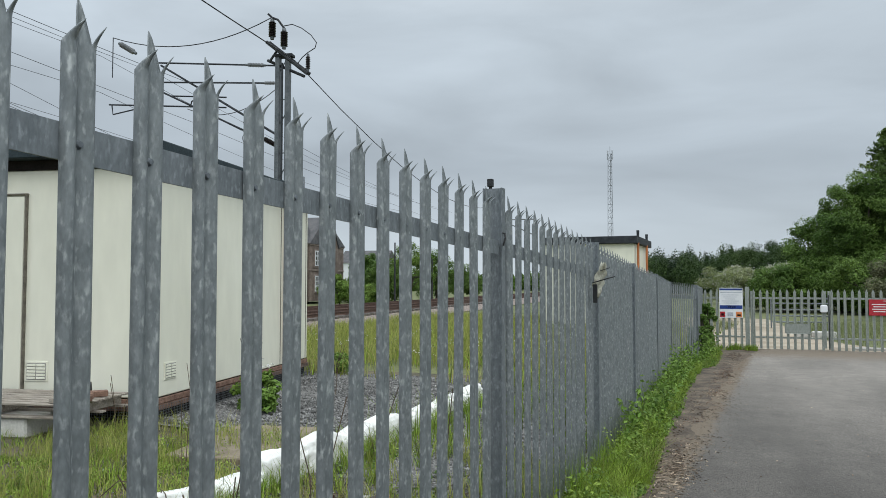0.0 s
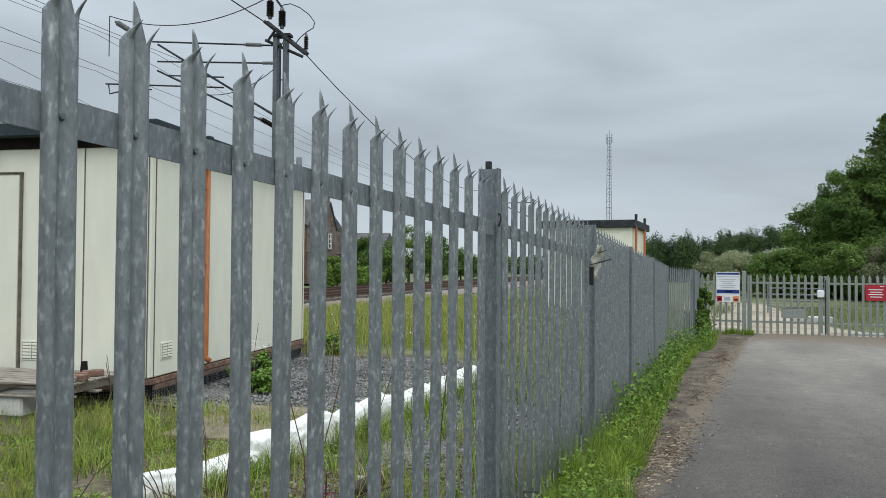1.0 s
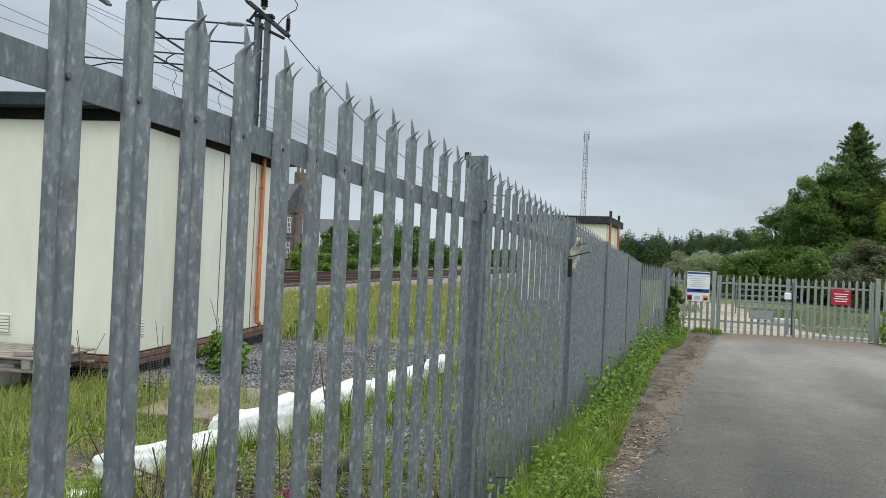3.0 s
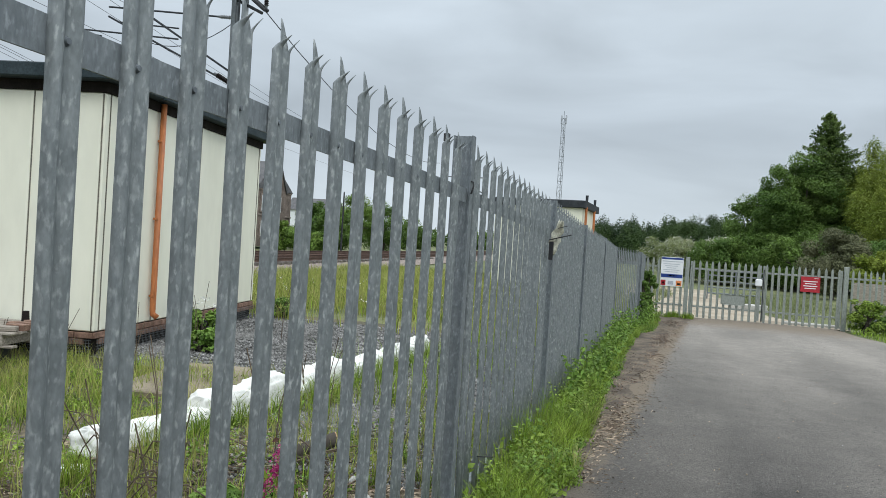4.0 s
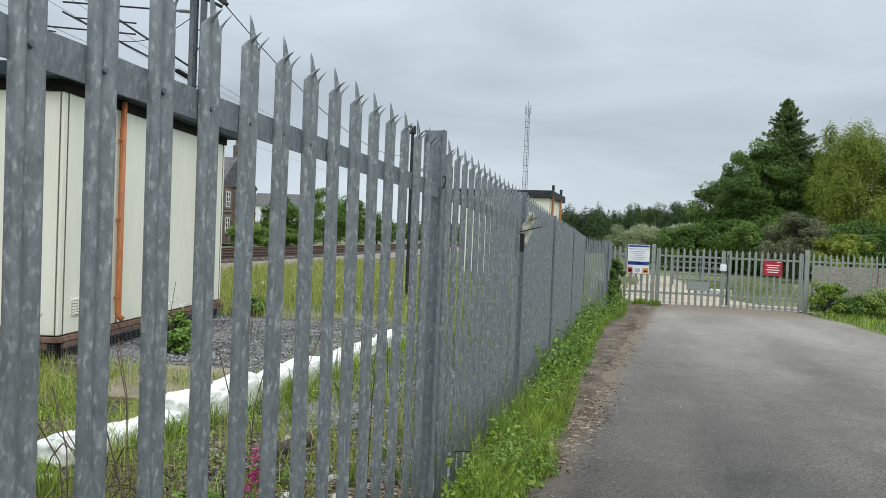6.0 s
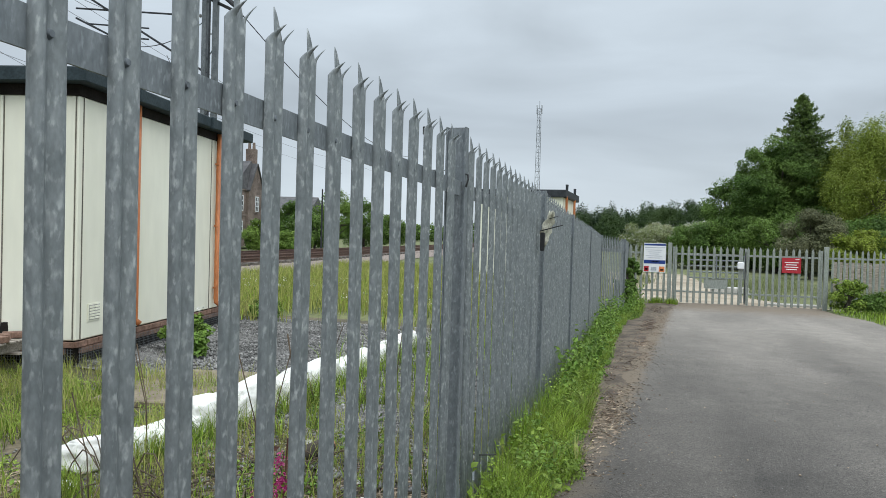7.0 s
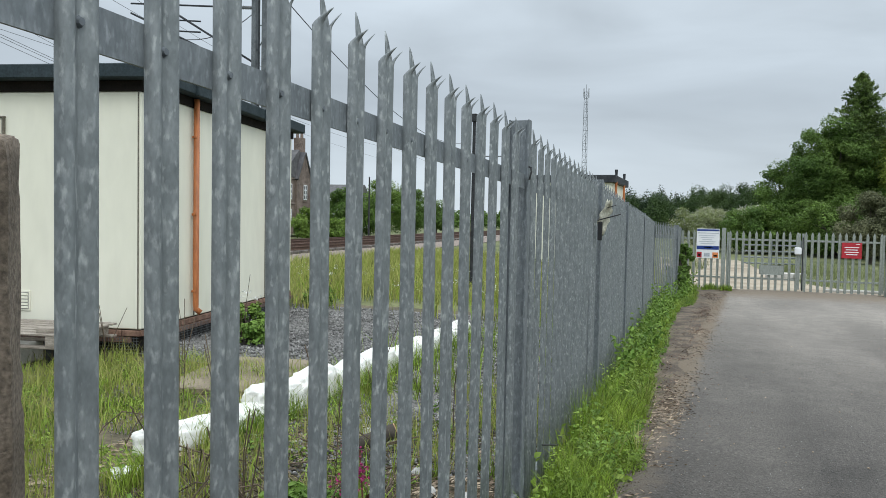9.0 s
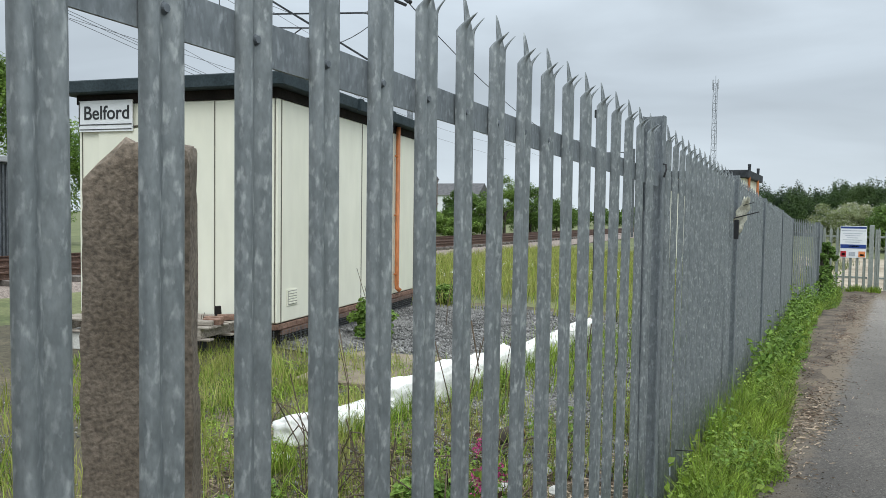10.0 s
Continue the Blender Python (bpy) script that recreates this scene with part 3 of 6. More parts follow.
y = 1.093 - 0.1826 * 34
k = -34
while y < 21.8:
    near = min(abs(y - p[1]) for p in LINE)
    if not (near < 0.075 and y > 3.0):
        p = part("pale", pale_me, ZINC, fence, "", pose(line_x(y), y + 0.003 + 0.002 * min(6, max(0, 2 - k)), rail_z(y), rnd.uniform(-0.25, 0.25), rnd.uniform(-0.3, 0.3), rnd.uniform(-2.5, 2.5)))
        if -6 <= k < 13:
            part("bolt", bolt_me, BOLT, p, "", pose(0.002, -0.001, 0))
    y += 0.1826
    k += 1

part("hook_bolt", polyline([(0.002, 3.704, 1.755), (0.016, 3.701, 1.752), (0.020, 3.698, 1.73), (0.014, 3.695, 1.705), (0.010, 3.696, 1.69)], 0.005, 6), INK, fence, "dark bent hook bolt on a post")


# ---- gate and its fence ----
def gate_pale_mesh(length):
    prof = [(-0.034, 0.0), (-0.02, -0.012), (0.0, -0.004), (0.02, -0.012), (0.034, 0.0)]
    vs = [(x, y, 0) for x, y in prof] + [(x, y, length - 0.09) for x, y in prof] + [(0, -0.004, length)]
    fs = [(i, i + 1, i + 6, i + 5) for i in range(4)] + [(5 + i, 6 + i, 10) for i in range(4)]
    vs, fs = shell(vs, fs, (0, 0.003, 0))
    return raw_mesh("pale", vs, fs, ZINC_FAR)


GATE_Y = 22.0
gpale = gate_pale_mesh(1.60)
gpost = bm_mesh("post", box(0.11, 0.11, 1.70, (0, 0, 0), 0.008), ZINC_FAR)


def flat_rail(length, h=0.05):
    return box(length, 0.035, h, (length / 2, 0.03, 0), 0.003)


def panel_of_pales(name, label, category, origin, turn, length, pitch, group, zoff=0.0, with_frame=False):
    t = thing(name, label, category, pose(origin[0], origin[1], gz(*origin) + 0.02 + zoff, 0, 0, turn), group)
    n = int(length / pitch)
    for z in ((0.28, 1.33)):
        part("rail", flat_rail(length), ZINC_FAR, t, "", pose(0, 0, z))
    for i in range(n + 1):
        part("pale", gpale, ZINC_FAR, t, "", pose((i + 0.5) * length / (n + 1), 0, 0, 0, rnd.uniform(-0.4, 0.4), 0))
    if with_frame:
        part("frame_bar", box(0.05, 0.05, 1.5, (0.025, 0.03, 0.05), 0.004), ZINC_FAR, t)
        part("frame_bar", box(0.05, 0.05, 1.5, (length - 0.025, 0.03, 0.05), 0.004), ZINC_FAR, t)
    return t


panel_of_pales("palisade_fence", "grey palisade fence panel carrying a white notice", "fence", (-0.1, GATE_Y), 0, 1.09, 0.168, "palisade panels by the gate")
leaf_a = panel_of_pales("gate_leaf", "closed grey palisade gate leaf across the lane", "gate", (1.14, GATE_Y), 0, 1.84, 0.168, "gate leaves", 0, True)
leaf_b = panel_of_pales("gate_leaf", "closed grey palisade gate leaf with a red notice", "gate", (3.02, GATE_Y), 0, 1.94, 0.168, "gate leaves", 0, True)
part("lock_plate", box(0.62, 0.012, 0.27, (1.15, -0.03, 0.42), 0.02), ZINC_FAR, leaf_a, "grey steel lock cover plate")
part("drop_bolt", rod((0.02, -0.03, 0.02), (0.02, -0.03, 1.45), 0.012), DARK_STEEL, leaf_b, "dark drop bolt")
part("lock_box", box(0.17, 0.09, 0.19, (-0.1, -0.06, 0.99), 0.02), SIGN_WHITE, leaf_b, "pale lock box")
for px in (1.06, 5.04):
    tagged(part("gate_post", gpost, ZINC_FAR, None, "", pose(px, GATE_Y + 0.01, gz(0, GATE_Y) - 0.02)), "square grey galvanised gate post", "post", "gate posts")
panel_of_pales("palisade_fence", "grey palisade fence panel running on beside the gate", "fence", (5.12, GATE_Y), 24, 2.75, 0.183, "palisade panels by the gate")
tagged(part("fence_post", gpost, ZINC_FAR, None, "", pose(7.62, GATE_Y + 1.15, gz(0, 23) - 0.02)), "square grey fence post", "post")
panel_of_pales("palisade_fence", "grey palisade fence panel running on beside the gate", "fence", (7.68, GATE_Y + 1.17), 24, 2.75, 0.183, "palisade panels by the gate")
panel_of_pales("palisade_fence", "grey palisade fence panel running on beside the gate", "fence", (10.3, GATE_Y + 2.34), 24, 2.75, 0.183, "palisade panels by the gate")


def notice(name, label, w, h, mat, m, marks):
    t = thing(name, label, "sign", m)
    part("plate", box(w, 0.006, h, (0, 0, 0), 0.001), mat, t)
    for x, z, mw, mh, mm in marks:
        part("printed_bar", box(mw, 0.003, mh, (x, -0.0055, z)), mm, t)
    return t


marks = [(0, 0.755, 0.58, 0.05, SIGN_BLUE), (0, 0.69, 0.55, 0.02, SIGN_GREY), (0, 0.245, 0.58, 0.10, SIGN_BLUE), (0.02, 0.285, 0.22, 0.03, SIGN_WHITE)]
marks += [(-0.02, 0.62 - i * 0.055, 0.44 - 0.09 * (i % 3), 0.014, SIGN_GREY) for i in range(5)]
marks += [(-0.22, 0.02, 0.13, 0.15, SIGN_RED), (-0.22, 0.06, 0.07, 0.06, SIGN_WHITE), (0.20, 0.02, 0.15, 0.15, SIGN_ORANGE), (0.20, 0.05, 0.09, 0.05, SIGN_WHITE), (-0.02, 0.05, 0.15, 0.10, SIGN_GREY)]
notice("notice_board", "white notice with blue header and red pictograms on the fence", 0.60, 0.82, SIGN_WHITE, pose(0.65, GATE_Y - 0.035, 0.56), marks)
notice("warning_sign", "red warning notice with white lines of print on the gate", 0.47, 0.41, SIGN_RED, pose(4.19, GATE_Y - 0.035, 0.68),
       [(0.14, 0.365, 0.10, 0.014, SIGN_WHITE)] + [(0.0, 0.275 - i * 0.062, 0.34 - 0.07 * (i % 2), 0.022, SIGN_WHITE) for i in range(4)])

# ---- cream equipment hut ----
HT = 12.0
HW, HL, HB, HH = 2.93, 4.95, 0.28, 2.72
hut = thing("equipment_hut", "cream panelled railway equipment hut with dark eaves and orange downpipes", "hut", pose(-5.28, 6.84, -0.125, 0, 0, HT))
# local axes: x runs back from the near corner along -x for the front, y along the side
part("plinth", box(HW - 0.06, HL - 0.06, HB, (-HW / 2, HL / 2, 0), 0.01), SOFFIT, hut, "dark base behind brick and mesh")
part("wall", box(HW, HL, HH, (-HW / 2, HL / 2, HB), 0.012), PAINT, hut)
brick_me = bm_mesh("brick", box(0.215, 0.05, 0.065, (0, 0, 0), 0.004), BRICK)
for i in range(int(HL / 0.225)):
    for r in range(2):
        part("brick", brick_me, BRICK, hut, "", pose(-0.012, 0.12 + i * 0.225 + 0.11 * r, HB - 0.078 - r * 0.075, 0, 0, 90))
for i in range(int(HW / 0.225)):
    for r in range(2):
        part("brick", brick_me, BRICK, hut, "", pose(-0.12 - i * 0.225 - 0.11 * r, 0.012, HB - 0.078 - r * 0.075, 0, 0, 0))
bm = bmesh.new()
for i in range(int(HL / 0.035)):
    box(0.003, 0.003, 0.2, (0.045, 0.02 + i * 0.035, 0.0), 0, 0, bm)
for r in range(6):
    box(0.003, HL, 0.003, (0.045, HL / 2, 0.02 + r * 0.033), 0, 0, bm)
for i in range(int(HW / 0.035)):
    box(0.003, 0.003, 0.2, (-0.02 - i * 0.035, -0.045, 0.0), 0, 0, bm)
for r in range(6):
    box(HW, 0.003, 0.003, (-HW / 2, -0.045, 0.02 + r * 0.033), 0, 0, bm)
part("wire_mesh", bm, MAST_STEEL, hut, "thin wire mesh round the base")
# panel joints: twin strips at the corner, single strips between panels
for yy in (0.09, 1.28, 2.5, 3.72, 4.86):
    part("joint_strip", box(0.008, 0.012, HH - 0.02, (0.004, yy, HB + 0.01)), SEAM, hut)
    part("cover_strip", box(0.010, 0.035, HH - 0.02, (0.005, yy + 0.027, HB + 0.01), 0.002), PAINT, hut)
for xx in (0.03, 0.87, 2.88):
    part("joint_strip", box(0.010, 0.008, HH - 0.02, (-xx, -0.004, HB + 0.01)), SEAM, hut)
    part("cover_strip", box(0.03, 0.010, HH - 0.02, (-xx - 0.024, -0.005, HB + 0.01), 0.002), PAINT, hut)
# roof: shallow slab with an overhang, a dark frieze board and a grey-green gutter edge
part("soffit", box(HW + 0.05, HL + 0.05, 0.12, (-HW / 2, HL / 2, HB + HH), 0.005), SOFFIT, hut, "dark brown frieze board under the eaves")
part("fascia", box(HW + 0.36, HL + 0.40, 0.16, (-HW / 2, HL / 2, HB + HH + 0.12), 0.012), GUTTER, hut, "grey-green gutter edge")
bm = bmesh.new()
zr = HB + HH + 0.283
for c in ((-HW - 0.15, -0.18), (0.15, -0.18), (0.15, HL + 0.18), (-HW - 0.15, HL + 0.18)):
    bm.verts.new((c[0], c[1], zr))
ridge = [bm.verts.new((-HW / 2, 0.6, zr + 0.10)), bm.verts.new((-HW / 2, HL - 0.6, zr + 0.10))]
bm.verts.ensure_lookup_table()
v = bm.verts
for f in ((0, 1, 4), (1, 2, 5, 4), (2, 3, 5), (3, 0, 4, 5), (3, 2, 1, 0)):
    bm.faces.new([v[i] for i in f])
part("roof", bm, ROOF, hut, "pale sheet roof")
for yy in (1.02, 2.02, 3.3):
    part("gutter_joint", box(0.06, 0.12, 0.18, (0.19, yy, HB + HH + 0.105), 0.01), GUTTER, hut)


def downpipe(y):
    p = part("downpipe", polyline([(0.06, y, HB + HH + 0.10), (0.06, y, HB + 0.16), (0.065, y, HB + 0.10), (0.12, y + 0.02, HB + 0.05)], 0.038, 12), ORANGE, hut, "orange-brown plastic downpipe", None, True)
    for z in (0.6, 1.6, 2.6):
        part("bracket", box(0.06, 0.094, 0.03, (0.05, y, z), 0.003), ORANGE, p)


downpipe(1.22)
downpipe(3.88)


def vent(name, m):
    g = part(name, box(0.30, 0.012, 0.24, (0, 0, 0), 0.003), PAINT, hut, "louvred cream vent", m)
    part("vent_rim", box(0.26, 0.006, 0.20, (0, -0.008, 0.02)), VENT_GREY, g)
    for side in (-0.065, 0.065):
        for i in range(5):
            part("louvre", box(0.115, 0.010, 0.026, (side, -0.014, 0.028 + i * 0.038), 0.002), PAINT, g)


vent("vent", pose(0.006, 0.36, HB + 0.19, 0, 0, 90) @ Matrix.Scale(0.86, 4))
vent("vent", pose(-1.53, -0.006, HB + 0.17))
# front door with its frame
part("vent_pipe", rod((-0.16, HL + 0.10, HB + HH - 0.2), (-0.16, HL + 0.10, HB + HH + 0.60), 0.055, None, 10), MAST_STEEL, hut, "grey vent pipe above the roof", None, True)
door = part("door", box(0.86, 0.03, 2.34, (-2.17, -0.012, HB + 0.06), 0.006), PAINT, hut, "closed cream door")
part("door_frame", box(0.018, 0.045, 2.38, (-1.71, -0.02, HB + 0.05), 0.003), SEAM, hut)
part("door_frame", box(0.95, 0.045, 0.018, (-2.17, -0.02, HB + 2.42), 0.003), SEAM, hut)
# station name board on the front wall
board = thing("name_board", "white station name board with black letters on the hut", "sign", hut.matrix_basis @ pose(-HW + 0.46, -0.045, HB + HH - 0.30))
part("plate", box(0.84, 0.02, 0.40, (0, 0, -0.06), 0.003), SIGN_WHITE, board)
part("border_bar", box(0.82, 0.006, 0.012, (0, -0.013, 0.025)), INK, board)
part("border_bar", box(0.82, 0.006, 0.010, (0, -0.013, -0.035)), INK, board)
part("border_bar", box(0.012, 0.006, 0.32, (-0.41, -0.013, 0.01)), INK, board)
font = bpy.data.curves.new("letters", "FONT")
font.offset = 0.003
font.body, font.size, font.extrude, font.align_x = "Belford", 0.245, 0.002, "CENTER"
tmp = bpy.data.objects.new("letters_curve", font)
text_me = bpy.data.meshes.new_from_object(tmp)
bpy.data.objects.remove(tmp)
text_me.materials.clear()
text_me.materials.append(INK)
part("letters", text_me, INK, board, "black letters", pose(0.02, -0.0135, 0.10, 90, 0, 0))

# things beside the hut
trough = tagged(part("concrete_trough", box(1.9, 0.5, 0.22, (0, 0, 0), 0.02), CONCRETE_PALE, None, "", hut.matrix_basis @ pose(-1.75, -0.80, 0.0)), "pale concrete block under a pallet beside the hut", "block")
pal = thing("pallet", "grey weathered wooden pallet resting by the hut", "pallet", hut.matrix_basis @ pose(-1.25, -0.62, 0.222))
board_me = bm_mesh("deck_board", box(2.1, 0.10, 0.022, (0, 0, 0), 0.003), WOOD_GREY)
for i in range(7):
    part("deck_board", board_me, WOOD_GREY, pal, "", pose(0, -0.42 + i * 0.14, 0.132, 0, 0, rnd.uniform(-0.6, 0.6)))
for x in (-0.9, 0.0, 0.9):
    part("bearer", box(0.10, 0.95, 0.11, (x, 0, 0.022), 0.006), WOOD_GREY, pal)
for yy in (-0.42, 0.0, 0.42):
    part("bottom_board", board_me, WOOD_GREY, pal, "", pose(0, yy, 0))
for x, yy, tn in ((0.86, -0.1, 12), (0.95, -0.24, -6), (0.90, 0.10, 40)):
    tagged(part("loose_brick", bm_mesh("loose_brick", box(0.215, 0.10, 0.065, (0, 0, 0), 0.006), BRICK), BRICK, None, "", pal.matrix_basis @ pose(x, yy, 0.155, 0, 0, tn)),
           "red brick lying on the pallet", "brick", "loose bricks")
tagged(part("timber_offcut", box(0.30, 0.09, 0.05, (0, 0, 0), 0.005), WOOD_GREY, None, "", pal.matrix_basis @ pose(0.86, -0.36, 0.156, 0, 0, 14)), "grey timber offcut on the pallet", "timber")
tagged(part("small_bottle", rod((0, 0, 0), (0, 0, 0.14), 0.045, 0.035, 10), SOFFIT, None, "", pal.matrix_basis @ pose(0.70, 0.22, 0.154)), "small dark pot on the pallet", "pot")
tagged(part("timber_block", box(0.10, 0.12, 0.22, (0, 0, 0), 0.006), DARK_STEEL, None, "", hut.matrix_basis @ pose(-0.55, -0.75, 0.0)), "dark upright prop under the pallet", "prop")
tagged(part("concrete_slab", box(1.0, 1.5, 0.07, (0, 0, 0), 0.012), CONCRETE_BROWN, None, "", pose(-3.45, 6.25, -0.125, 0, 0, 12)), "stained concrete slab lying in the grass", "slab")


# ---- white bags in a row ----
def bag_mesh(l, w, h, seed):
    bm = bmesh.new()
    bmesh.ops.create_icosphere(bm, subdivisions=4, radius=0.5)
    for vert in bm.verts:
        c = vert.co
        c.x = math.copysign(abs(c.x * 2) ** 0.35, c.x) / 2
        c.y = math.copysign(abs(c.y * 2) ** 0.5, c.y) / 2
        c.z = math.copysign(abs(c.z * 2) ** 0.6, c.z) / 2
        d = noise.noise((c.x * 5 + seed, c.y * 5, c.z * 5)) * 0.14 + noise.noise((c.x * 14 + seed, c.y * 14, c.z * 6)) * 0.09
        c *= 1 + d
        c.x, c.y, c.z = c.x * l, c.y * w, max(-0.35, c.z) * h + 0.35 * h
    return bm_mesh("white_bag", bm, WHITE_BAG, True)


bag_line = [(-2.50, 3.90), (-2.47, 4.40), (-2.44, 4.92), (-2.38, 5.45), (-2.34, 6.0), (-2.34, 6.6), (-2.36, 7.2), (-2.39, 7.8), (-2.42, 8.4), (-2.45, 9.0), (-2.48, 9.6), (-2.50, 10.3)]
for i, (a, b) in enumerate(zip(bag_line[:-1], bag_line[1:])):
    tn = math.degrees(math.atan2(b[1] - a[1], b[0] - a[0]))
    x, yy = (a[0] + b[0]) / 2, (a[1] + b[1]) / 2
    bg = part("white_bag", bag_mesh((0.60 if i < 4 else 0.53) + 0.06 * rnd.random(), 0.26 if i < 7 else 0.22, (0.19 if i < 2 else 0.31 if i < 6 else 0.23) + 0.05 * rnd.random(), i * 3.1), WHITE_BAG, None, "", pose(x, yy, gz(x, yy) - 0.03, rnd.uniform(-8, 8), rnd.uniform(-5, 5), tn + rnd.uniform(-10, 10)))
    tagged(bg, "white woven bag in a row edging the gravel", "bag", "row of white bags")


tagged(part("white_bag", bag_mesh(0.26, 0.18, 0.14, 51.0), WHITE_BAG, None, "", pose(-2.38, 3.58, gz(0, 3.5) - 0.085, 0, 0, 40)),
       "small white woven bag half sunk in the weeds", "bag", "row of white bags")


# ---- standing stone ----
def stone_mesh():
    bm = bmesh.new()
    W, D, H = 0.215, 0.148, 1.76
    r = bmesh.ops.create_cube(bm, size=1.0)
    bmesh.ops.subdivide_edges(bm, edges=bm.edges, cuts=7, use_grid_fill=True)
    up = [e for e in bm.edges if abs((e.verts[0].co - e.verts[1].co).z) > 1e-4]
    bmesh.ops.subdivide_edges(bm, edges=up, cuts=5, use_grid_fill=True)
    for vert in bm.verts:
        c = vert.co
        u, t = c.x, c.z + 0.5
        rx = math.sqrt(max(0.0, 1 - max(0.0, abs(c.x) * 2 - 0.8) ** 2 / 0.08))
        c.y *= 0.85 + 0.15 * min(1, rx)
        taper = 1.05 - 0.22 * t
        x, yy, z = c.x * W * taper, c.y * D * taper, t * H
        if t > 0.9:
            k = (t - 0.9) / 0.1
            z -= k * (0.10 * max(0.0, -u - 0.10) * 2 + 0.035 * max(0.0, u - 0.3) * 2) - 0.012 * k * noise.noise((u * 9, c.y * 6, 2.0))
        n1 = noise.noise((x * 9, yy * 9, z * 6)) * 0.016 + noise.noise((x * 30, yy * 30, z * 30)) * 0.012
        vert.co = Vector((x * (1 + n1 * 4), yy * (1 + n1 * 5), z + n1 * 1.1))
    return bm_mesh("standing_stone", bm, STONE, True)


tagged(part("standing_stone", stone_mesh(), STONE, None, "", pose(-0.328, 0.964, -0.14, 0, 0, 40)), "rough brown standing stone post just behind the fence", "stone post")


# ---- overhead line mast ----
MX = pose(-13.2, 20.8, -0.15, 0, 0, 14)
mast = thing("overhead_line_mast", "grey steel railway mast with long cantilever arms and brown insulators", "mast", MX)
# local x runs along the arms (negative over the tracks), z up from the ground
for x in (-0.17, 0.17):
    part("upright", box(0.15, 0.22, 9.3, (x, 0, 0), 0.008), MAST_STEEL, mast)
for i in range(10):
    part("lacing_bar", rod((-0.15, 0, 0.6 + i * 0.9), (0.15, 0, 0.6 + i * 0.9 + (0.5 if i % 2 else 0)), 0.02, None, 6), MAST_STEEL, mast)
part("conduit", rod((0.02, -0.13, 1.5), (0.02, -0.13, 9.0), 0.035), MAST_DARK, mast)


def insulator(a, b, r, parent, mat=None):
    """A ribbed insulator with a metal cap at each end."""
    mat = mat or INSUL
    a, b = Vector(a), Vector(b)
    bm = rod(a, b, r * 0.6, None, 8)
    n = max(4, int((b - a).length / 0.055))
    for i in range(n):
        p = a.lerp(b, (i + 0.5) / n)
        d = (b - a).normalized() * 0.014
        rod(p - d, p + d, r, r * 0.7, 10, bm)
    ob = part("insulator", bm, mat, parent, "ribbed grey insulator" if mat is INSUL_GREY else "ribbed dark insulator")
    e = (b - a).normalized() * 0.09
    for p, q in ((a, a - e), (b, b + e)):
        part("end_cap", rod(p, q, r * 0.62, r * 0.5, 8), MAST_STEEL, ob, "grey metal cap")
    return ob


part("cantilever_arm", rod((-0.1, 0, 8.95), (-4.6, 0, 9.25), 0.030), MAST_DARK, mast)
part("cantilever_arm", rod((-0.1, 0, 8.36), (-4.4, 0, 8.56), 0.030), MAST_DARK, mast)
part("cantilever_arm", rod((-2.0, 0, 7.60), (-6.3, 0, 7.85), 0.028), MAST_DARK, mast)
part("cantilever_arm", rod((-2.0, 0, 7.95), (-4.0, 0, 8.07), 0.026), MAST_DARK, mast)
part("stay_tube", rod((-0.1, 0, 6.55), (-4.4, 0, 9.15), 0.034), MAST_DARK, mast)
part("stay_tube", rod((-0.1, 0, 6.20), (-4.4, 0, 8.25), 0.032), MAST_DARK, mast)
part("steady_arm", polyline([(-6.2, 0, 7.85), (-6.15, 0, 7.5), (-5.2, 0, 7.68), (-4.6, 0, 7.6)], 0.024), MAST_DARK, mast)
part("steady_arm", polyline([(-3.0, 0, 8.0), (-3.25, 0, 7.85), (-3.3, 0, 7.65)], 0.022), MAST_DARK, mast)
part("dropper", rod((-6.2, 0, 8.8), (-6.2, 0, 10.2), 0.016), MAST_DARK, mast)
for x, z0, z1 in ((-3.0, 6.6, 7.5), (-1.4, 6.2, 7.1)):
    part("dropper", polyline([(x, 0, z1), (x + 0.12, 0, z1 - 0.25), (x - 0.02, 0, (z0 + z1) / 2 - 0.1), (x + 0.1, 0, z0)], 0.010, 5), DARK_STEEL, mast)
insulator((-5.9, 0, 9.95), (-5.4, 0, 9.65), 0.10, mast, INSUL_GREY)
insulator((-0.7, 0, 8.99), (-1.25, 0, 9.03), 0.075, mast, INSUL_GREY)
insulator((-0.2, 0, 8.365), (-0.65, 0, 8.385), 0.065, mast, INSUL_GREY)
insulator((-0.25, 0, 6.28), (-0.65, 0, 6.50), 0.09, mast)
part("cross_arm", rod((-0.50, 0, 9.75), (0.92, 0, 8.62), 0.065, None, 6), DARK_STEEL, mast, "dark slanted switch arm")
part("cross_arm", rod((-0.50, -0.25, 9.70), (0.92, -0.25, 8.57), 0.055, None, 6), DARK_STEEL, mast)
part("cross_arm", rod((-0.45, -0.12, 9.05), (-0.12, -0.12, 9.5), 0.045, None, 6), DARK_STEEL, mast)
part("bracket", box(0.62, 0.3, 0.10, (0.05, 0, 9.22), 0.01), DARK_STEEL, mast)
part("bracket", rod((-0.55, 0, 9.15), (0.75, 0, 8.55), 0.05, None, 6), DARK_STEEL, mast)
insulator((-0.40, 0, 9.95), (-0.40, 0, 10.46), 0.13, mast)
insulator((0.02, 0, 9.60), (0.02, 0, 10.12), 0.13, mast)
insulator((0.86, 0, 8.80), (0.86, 0, 9.22), 0.085, mast)
part("switch_bar", polyline([(-0.55, 0, 10.74), (-0.40, 0, 10.60), (-0.2, 0, 10.52), (0.02, 0, 10.22)], 0.04), DARK_STEEL, mast)
